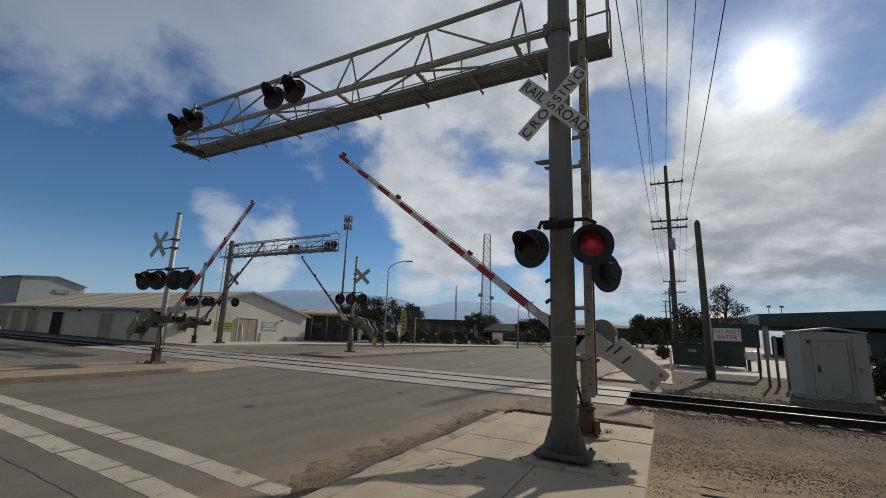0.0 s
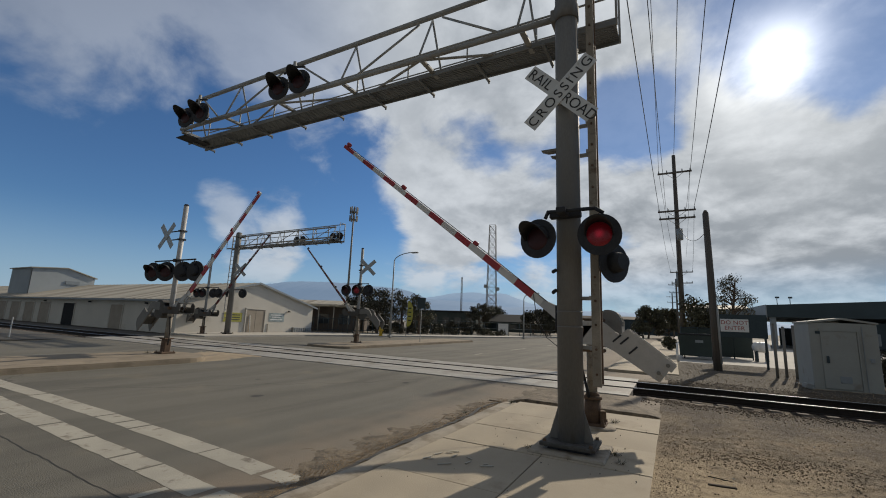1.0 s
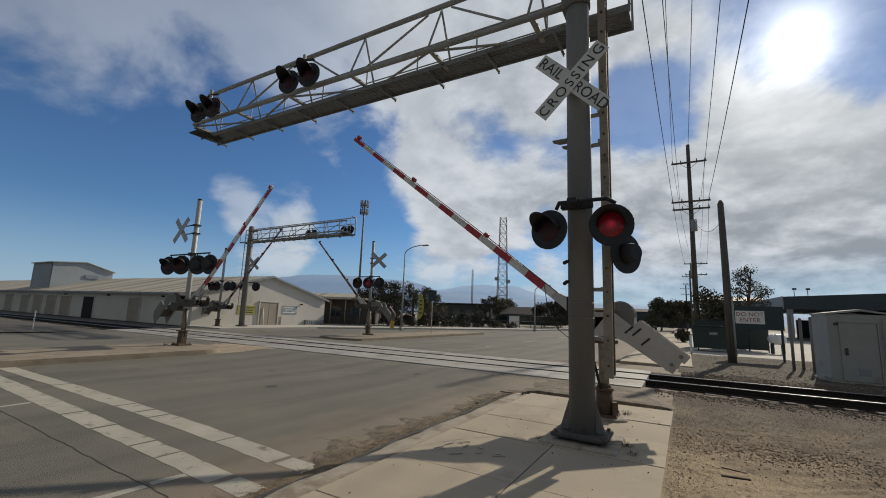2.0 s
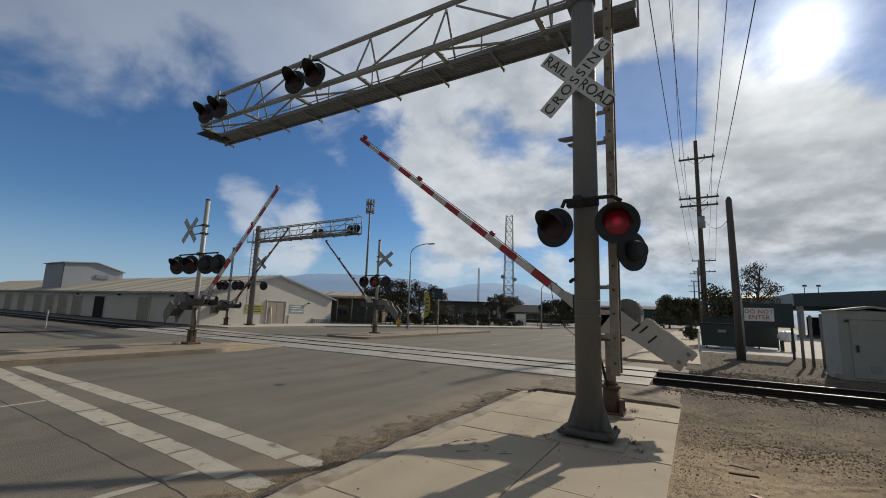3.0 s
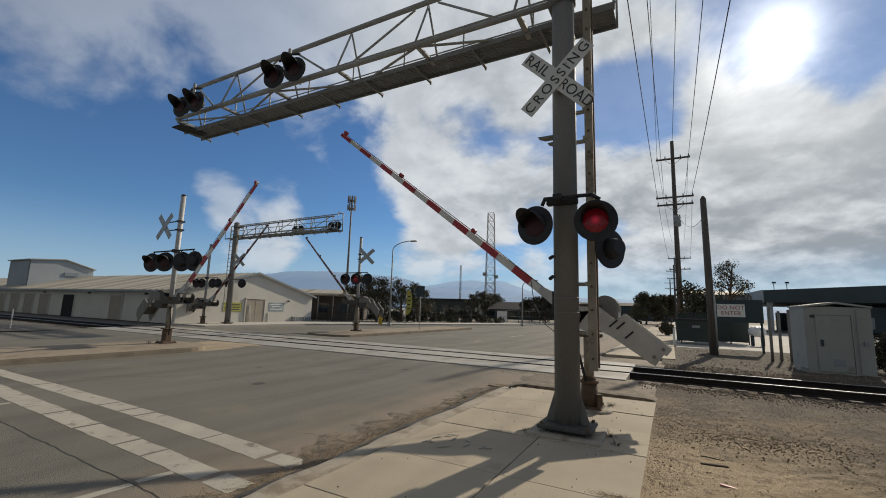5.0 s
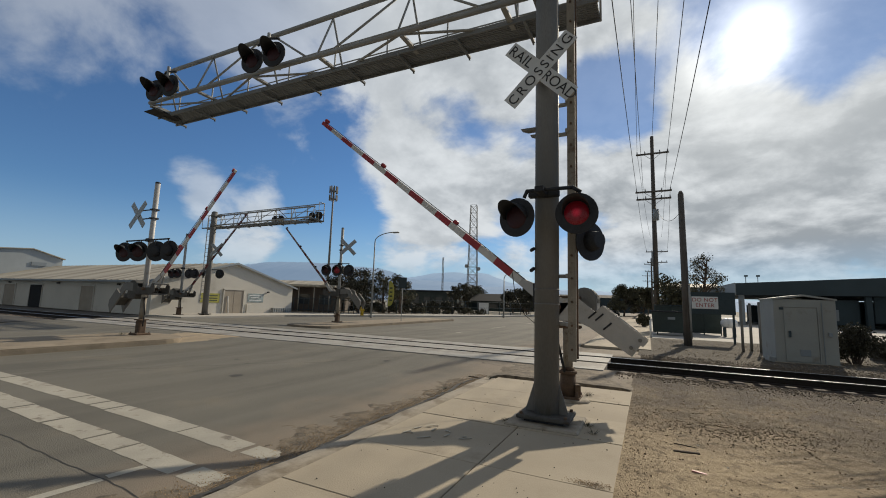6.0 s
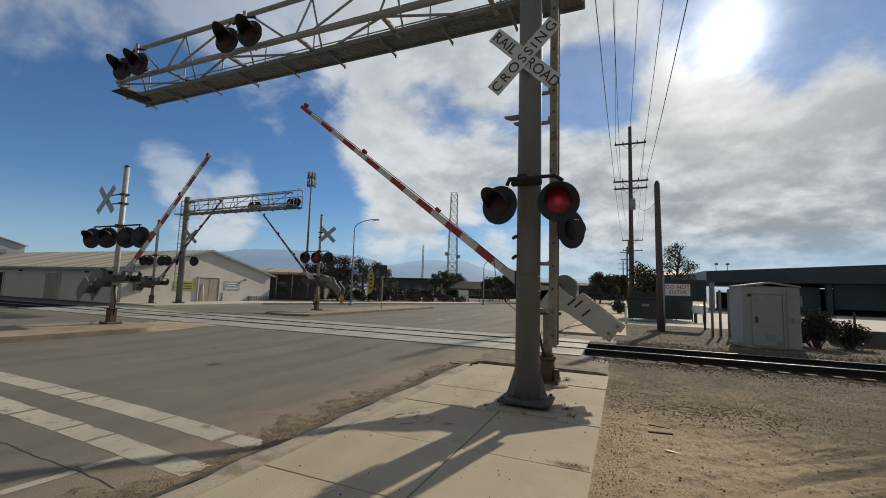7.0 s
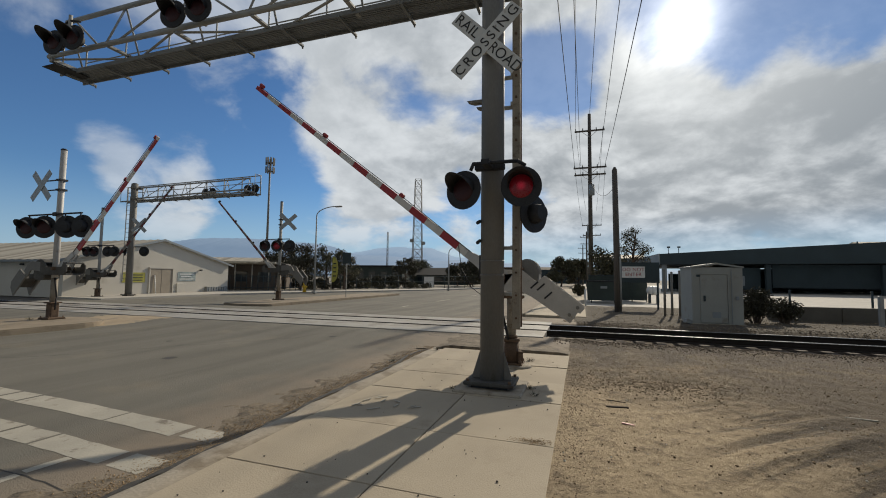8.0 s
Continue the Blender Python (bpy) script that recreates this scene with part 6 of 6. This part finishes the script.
def wire(name, pts, r, label):
    cu = bpy.data.curves.new(name, "CURVE")
    cu.dimensions, cu.bevel_depth, cu.bevel_resolution = "3D", r, 1
    sp_ = cu.splines.new("POLY")
    sp_.points.add(len(pts) - 1)
    for p, q in zip(sp_.points, pts):
        p.co = (*q, 1)
    cu.materials.append(WIRE)
    ob = new(name, cu)
    return tagged(ob, label, "power line", "overhead wires")


def sag(a, b, drop, n=24):
    a, b = Vector(a), Vector(b)
    return [tuple(a.lerp(b, t) - Vector((0, 0, drop * 4 * t * (1 - t)))) for t in steps(0, 1, n)]


for xa, za, xb, zb, r in ((-0.5, 10.32, -0.72, 10.9, 0.014), (-0.05, 10.3, -0.25, 10.9, 0.011), (1.25, 10.3, 1.05, 10.9, 0.011), (1.72, 10.32, 1.9, 10.9, 0.015), (-0.4, 13.2, 0.35, 13.4, 0.011), (0.65, 14.4, 0.95, 14.6, 0.014)):
    wire("power_line", sag((xa, 34.03, za), (xb - 0.1, -16, zb), 0.7, 30), r, "black overhead power line")
for xa, za, xb, zb in ((-0.5, 10.3, 0.1, 9.2), (1.72, 10.3, 2.5, 9.2), (-0.4, 13.2, 0.6, 11.0), (1.6, 13.2, 1.9, 11.0)):
    wire("power_line", sag((xa, 34.03, za), (xb, 61.9, zb), 0.7, 16), 0.012, "black overhead power line")
wire("service_cable", sag((1.62, 21.7, 6.2), (0.7, 34, 9.0), 0.9, 16), 0.012, "slack black cable between two poles")

# ---- yard on the far right ----
bd = thing("sign_board", (2.62, 24.8, 0), 0, "dark panel on two steel posts carrying a white sign", "sign board")
part("panel", bm_box((0.17, 0, 1.9), (2.08, 0.05, 1.08), None, 0.008), DARKSTEEL, bd)
for x in (-0.72, 1.12):
    part("post", bm_box((x, 0.05, 1.2), (0.09, 0.09, 2.45), None, 0.006), DARKSTEEL, bd)
pl = part("sign_plate", bm_box((-0.05, -0.035, 1.92), (1.12, 0.012, 0.6), None, 0.004), WHITE_SIGN, bd, "white sign with red letters")
text_mesh("DO NOT", 0.26, RED_LETTER, "letters", pl, pose(-0.05, -0.045, 2.05, 90, 0, 0), 1.05)
text_mesh("ENTER", 0.26, RED_LETTER, "letters", pl, pose(-0.05, -0.045, 1.79, 90, 0, 0), 1.05)

sh = thing("utility_shed", (3.70, 17.45, -0.03), 1.5, "pale grey metal equipment shed with a low gable roof", "shed")
w, d_, h = 1.58, 1.6, 2.02
part("body", bm_box((w / 2, d_ / 2, h / 2), (w, d_, h), None, 0.015), SHEDPAINT, sh)
part("roof", extrude(bmesh.new(), [(-0.03, -0.04, h - .02), (w / 2, -0.04, h + 0.1), (w + .03, -0.04, h - .02), (w + .03, -.04, h + .03), (w / 2, -.04, h + .16), (-.03, -.04, h + .03)], (0, d_ + .08, 0)), SHEDPAINT, sh)
part("base", bm_box((w / 2, d_ / 2, -.03), (w + .16, d_ + .16, 0.12), None, 0.02), CURB, sh)
sd = part("door", bm_box((w * .43, -0.018, 0.92), (0.84, 0.035, 1.7), None, 0.008), SHEDPAINT, sh)
part("handle", bm_box((0.38, -0.06, 0.92), (0.06, 0.06, 0.2), None, 0.012), DARKSTEEL, sd, "dark door handle")
part("vent", bm_box((0.75, -0.04, 0.35), (0.26, 0.02, 0.2), None, 0.004), GREYWALL, sd)
part("door_trim", box(bm_box((w * .43, -0.03, 1.79), (0.9, 0.05, 0.04)), (w * .43 + .44, -.03, .92), (0.03, 0.05, 1.72)), SHEDPAINT, sd)
part("seam", bm_box((w * .78, -0.008, 0.98), (0.02, 0.02, 1.9)), GREYWALL, sh)
part("lock_box", bm_box((w * .88, -0.03, 0.95), (0.09, 0.06, 0.12), None, 0.01), GREYWALL, sh)
part("name_plate", bm_box((0.22, -0.01, 1.72), (0.14, 0.02, 0.08)), DARKSTEEL, sh)
part("side_box", bm_box((w + .06, 0.3, 1.55), (0.12, 0.25, 0.35), None, 0.01), GREYWALL, sh)
cb_ = thing("small_box", (3.5, 17.35, 0.0), 40, "small white box lying by the shed", "box")
part("case", bm_box((0, 0, 0.1), (0.26, 0.16, 0.16), pose(0, 0, -.02, 8, 12, 0), 0.02), GALV, cb_)

for i, (x, y, hh) in enumerate(((3.35, 20.6, 1.95), (3.7, 21.0, 1.85), (3.95, 20.7, 1.9), (4.2, 21.3, 1.7))):
    b_ = thing("bollard_pipe", (x, y, 0), 0, "grey upright steel pipe by the shed", "bollard", "upright pipes")
    part("pipe", bm_tube((0, 0, -.1), (0, 0, hh), 0.05, None, 12), MAST, b_)
    part("cap", bm_tube((0, 0, hh), (0, 0, hh + .04), 0.056, 0.03, 12), MAST, b_)
tk = thing("propane_tank", (4.5, 31.5, 0), 5, "white rounded tank on a stand", "tank")
tb = bm_tube((-.16, 0, .8), (.16, 0, .8), 0.3, None, 18)
for s in (-.16, .16):
    bmesh.ops.create_uvsphere(tb, u_segments=18, v_segments=10, radius=0.3, matrix=Matrix.Translation((s, 0, .8)))
for f in tb.faces:
    f.smooth = True
part("shell", tb, WHITEPAINT, tk)
for s in (-.25, .25):
    part("stand", bm_box((s, 0, 0.28), (0.1, 0.4, 0.6)), DARKSTEEL, tk)
fn = thing("screen_fence", (0.45, 32.4, 0), 0, "dark green fabric-screened fence behind the sign", "fence")
for i in range(4):
    part("screen_panel", bm_box((0.47 + i * 0.94, 0, 0.92), (0.92, 0.03, 1.66), None, 0.006), DARKGREEN, fn)
for i in range(5):
    part("post", bm_tube((i * 0.94, 0.04, -.1), (i * 0.94, 0.04, 1.85), 0.035, None, 8), DARKSTEEL, fn)
part("top_rail", bm_tube((0, 0.04, 1.8), (3.76, 0.04, 1.8), 0.025, None, 8), DARKSTEEL, fn)
dm = thing("dumpster", (1.2, 30.0, 0), 0, "dark green steel dumpster", "dumpster")
part("bin", extrude(bmesh.new(), [(-0.9, -.6, .15), (0.9, -.6, .15), (0.95, -.6, 1.35), (-0.95, -.6, 1.35)], (0, 1.2, 0)), DARKGREEN, dm)
part("lid", bm_box((0, 0, 1.4), (1.95, 1.3, 0.08), None, 0.02), BLACK, dm)
part("label_plate", bm_box((0.1, -.61, 1.0), (0.4, 0.02, 0.15)), GREYWALL, dm)
for s in (-.7, .7):
    part("caster", bm_tube((s, -.4, .08), (s + .06, -.4, .08), 0.09, None, 10), RUBBER, dm)

lw = thing("low_wall", (7.0, 20.3, 0), 4, "low dark concrete wall edging the yard", "wall")
for i in range(9):
    part("wall_section", bm_box((1.2 + i * 2.4, 0.1, 0.22), (2.38, 0.2, 0.64), None, 0.015), LOWWALL, lw)
for i in range(5):
    f = thing("fence_post", (9.2 + i * 3.3, 24.2 + i * .5, -.02), 0, "thin dark steel yard post", "post", "yard posts")
    part("post", bm_tube((0, 0, -.1), (0, 0, 1.15), 0.045, None, 8), DARKSTEEL, f)
rp = thing("rail_post", (9.95, 19.3, 0), 0, "pale concrete marker post", "post")
part("post", bm_box((0, 0, 0.5), (0.13, 0.13, 1.1), None, 0.02), GALV, rp)

cn = thing("open_canopy", (6.3, 40.0, 0), 3.2, "long dark steel canopy over an open yard", "canopy")
cn.matrix_basis = pose(9.75, 61.8, -0.85, 0, 0, 3.2) @ Matrix.Scale(1.55, 4)
part("roof", extrude(bmesh.new(), [(0, 0, 2.85), (40, 0, 3.2), (40, 0, 5.95), (0, 0, 3.75)], (0, 16, 0)), DARKSTEEL, cn)
part("end_fascia", bm_box((-0.04, 8, 3.3), (0.06, 16, 0.95)), GREYWALL, cn, "pale end fascia")
for i in range(6):
    for y in (0.4, 15.4):
        part("column", bm_box((0.4 + i * 7.6, y, 1.4), (0.35, 0.3, 2.95), None, 0.02), GREYWALL if i == 0 else DARKSTEEL, cn)
part("back_wall", bm_box((24.2, 15.9, 1.4), (31, 0.2, 3.0)), DARKSTEEL, cn)
part("side_screen", bm_box((5.6, 14.5, 1.1), (3.2, 0.2, 2.3)), DARKSTEEL, cn)
part("front_screen", bm_box((6.1, 1.0, 1.72), (3.2, 0.15, 1.8)), DARKSTEEL, cn)
part("front_screen", bm_box((12.3, 1.0, 1.95), (7.5, 0.15, 1.9)), DARKSTEEL, cn)
part("front_screen", bm_box((28.5, 1.0, 1.95), (23.5, 0.15, 1.9)), DARKSTEEL, cn)
for x in (0.9, 1.7):
    part("flood_lamp", box(bm_tube((x, 1, 3.8), (x, 1, 4.3), 0.025, None, 6), (x, .9, 4.38), (0.24, 0.16, 0.13), pose(0, 0, 0), 0.02), DARKSTEEL, cn)
for x in (15.5, 21):
    part("roof_vent", bm_tube((x, 3, 3.9), (x, 3, 4.9), 0.05, None, 8), DARKSTEEL, cn)
house((70, 106, 0), 0, (28, 16, 8.6), GREYWALL, ROOF, "tall pale grey shed behind the canopy", 1.6, 0)
house((5.6, 72, 0), 0, (7, 8, 4.9), GREYWALL, ROOF, "grey building behind the yard", 0.7, 2)


def car(loc, rz, paint, label):
    g = thing("car", loc, rz, label, "car", "parked cars")
    prof = [(-2.2, .35), (-2.25, .75), (-2.1, .95), (-1.35, 1.02), (-0.75, 1.45), (0.75, 1.47), (1.45, 1.0), (2.15, .9), (2.25, .6), (2.2, .35)]
    bm = extrude(bmesh.new(), [(-.86, x, z) for x, z in prof], (1.72, 0, 0))
    bmesh.ops.bevel(bm, geom=bm.edges[:], offset=0.06, segments=2, affect="EDGES")
    part("body", bm, paint, g)
    part("windscreen", extrude(bmesh.new(), [(-.7, -1.32, 1.05), (.7, -1.32, 1.05), (.62, -0.8, 1.42), (-.62, -.8, 1.42)], (0, -.03, .02)), GLASS, g)
    for s in (-1, 1):
        part("side_window", bm_box((s * .87, 0, 1.22), (0.02, 1.6, 0.32), None, 0.005), GLASS, g)
        part("headlight", bm_box((s * .6, -2.24, .72), (0.32, 0.06, 0.14), None, 0.02), WHITEPAINT, g)
        for y in (-1.4, 1.4):
            wl_ = part("wheel", bm_tube((s * .72, y, .32), (s * .9, y, .32), 0.32, None, 18), RUBBER, g)
            part("rim", bm_tube((s * .89, y, .32), (s * .92, y, .32), 0.19, None, 14), ALU, wl_)


car((-6.0, 92, -0.1), 0, CARDARK, "dark car coming down the far road")

# ---- weeds and marks ----
def weed(loc, r, h, seed, n=60):
    random.seed(seed)
    t = thing("weed_tuft", loc, 0, "small dry weed growing from a crack", "weed", "weeds")
    bm = bmesh.new()
    for _ in range(n):
        a, q = random.uniform(0, 6.283), random.uniform(0, r * .4)
        p = Vector((math.cos(a) * q, math.sin(a) * q, -.01))
        e = p + Vector((math.cos(a) * r * random.uniform(.3, 1), math.sin(a) * r * random.uniform(.3, 1), h * random.uniform(.4, 1)))
        sd_ = Vector((-math.sin(a), math.cos(a), 0)) * 0.006
        bm.faces.new([bm.verts.new(v) for v in (p - sd_, p + sd_, e)])
    part("foliage", bm, LEAF, t)


for i, (x, y, r, h) in enumerate(((-0.72, 6.35, .16, .12), (-0.62, 6.05, .12, .08), (-1.72, 6.0, .1, .07), (-0.95, 8.3, .14, .13), (-1.45, 8.55, .1, .1), (-2.95, 8.9, .15, .09), (-3.3, 7.4, .12, .06), (-16.4, 8.8, .2, .15))):
    weed((x, y, 0.05 if x < -10 else 0.0), r * 0.8, h * 0.75, 90 + i, 40)
random.seed(8)
chalk = tagged(new("sidewalk_marks"), "faded pale paint scrawl on the sidewalk", "marking", kind="structure")
for i in range(11):
    x, y = -2.6 + random.uniform(0, .75), 4.75 + random.uniform(0, .55)
    a = random.uniform(0, 180)
    part("stroke", bm_box((0, 0, 0), (random.uniform(.05, .16), 0.022, 0.004)), PAINT, chalk, m=pose(x, y, 0.008, 0, 0, a))
for x, y, r in ((-7.6, 6.5, .13), (-6.2, 9.9, .09), (-9.5, 8.0, .07)):
    bm = bmesh.new()
    bmesh.ops.create_circle(bm, cap_ends=True, segments=14, radius=r)
    for v in bm.verts:
        v.co.x *= 1 + random.uniform(-.3, .3)
        v.co.z = road_z(x + v.co.x, y + v.co.y) + 0.004
    tagged(part("tar_spot", bm, SEAM, None, "", pose(x, y, 0)), "small dark tar spot on the road", "stain", kind="structure")

random.seed(21)


def edge_crack(path, width, lift):
    """A ragged dark ribbon along a broken edge, through (x, y)."""
    bm = bmesh.new()
    prev = None
    for (xa, ya), (xb, yb) in zip(path, path[1:]):
        n = max(3, int(math.hypot(xb - xa, yb - ya) / 0.05))
        side = Vector((-(yb - ya), xb - xa, 0)).normalized()
        for i in range(n):
            k = i / n
            c = Vector((xa + (xb - xa) * k, ya + (yb - ya) * k, 0)) + side * 0.05 * noise.noise((xa + k * 3, ya + k * 3, 2))
            w = width * (0.35 + 0.9 * abs(noise.noise((c.x * 3, c.y * 3, 5)))) + random.uniform(0, 0.012)
            a, b = c - side * w, c + side * w
            row = [bm.verts.new((v.x, v.y, max(road_z(v.x, v.y), drift_z(v.x, v.y) if v.y < 9.25 and v.x < -3 else -1) + lift)) for v in (a, b)]
            if prev:
                bm.faces.new((prev[0], row[0], row[1], prev[1]))
            prev = row
    bmesh.ops.recalc_face_normals(bm, faces=bm.faces[:])
    return bm


# Dark ribbon paints the shade in the trench before the crumbled asphalt.
tagged(part("crumbled_edge", edge_crack([(-3.1, 9.19), (-2.2, 9.2), (-1.2, 9.19), (-0.25, 9.18)], 0.12, 0.012), SEAM), "dark ribbon for the shade along the crumbled asphalt edge by the slabs", "crack", kind="structure")
tagged(part("curb_crack", edge_crack([(-3.2, 1.5), (-3.22, 3.0), (-3.2, 4.2), (-3.25, 5.4), (-3.26, 6.6), (-3.24, 7.4), (-3.36, 8.2), (-3.37, 8.9), (-3.1, 9.2)], 0.055, 0.012), SEAM), "dark ragged crack between curb and gutter", "crack", kind="structure")
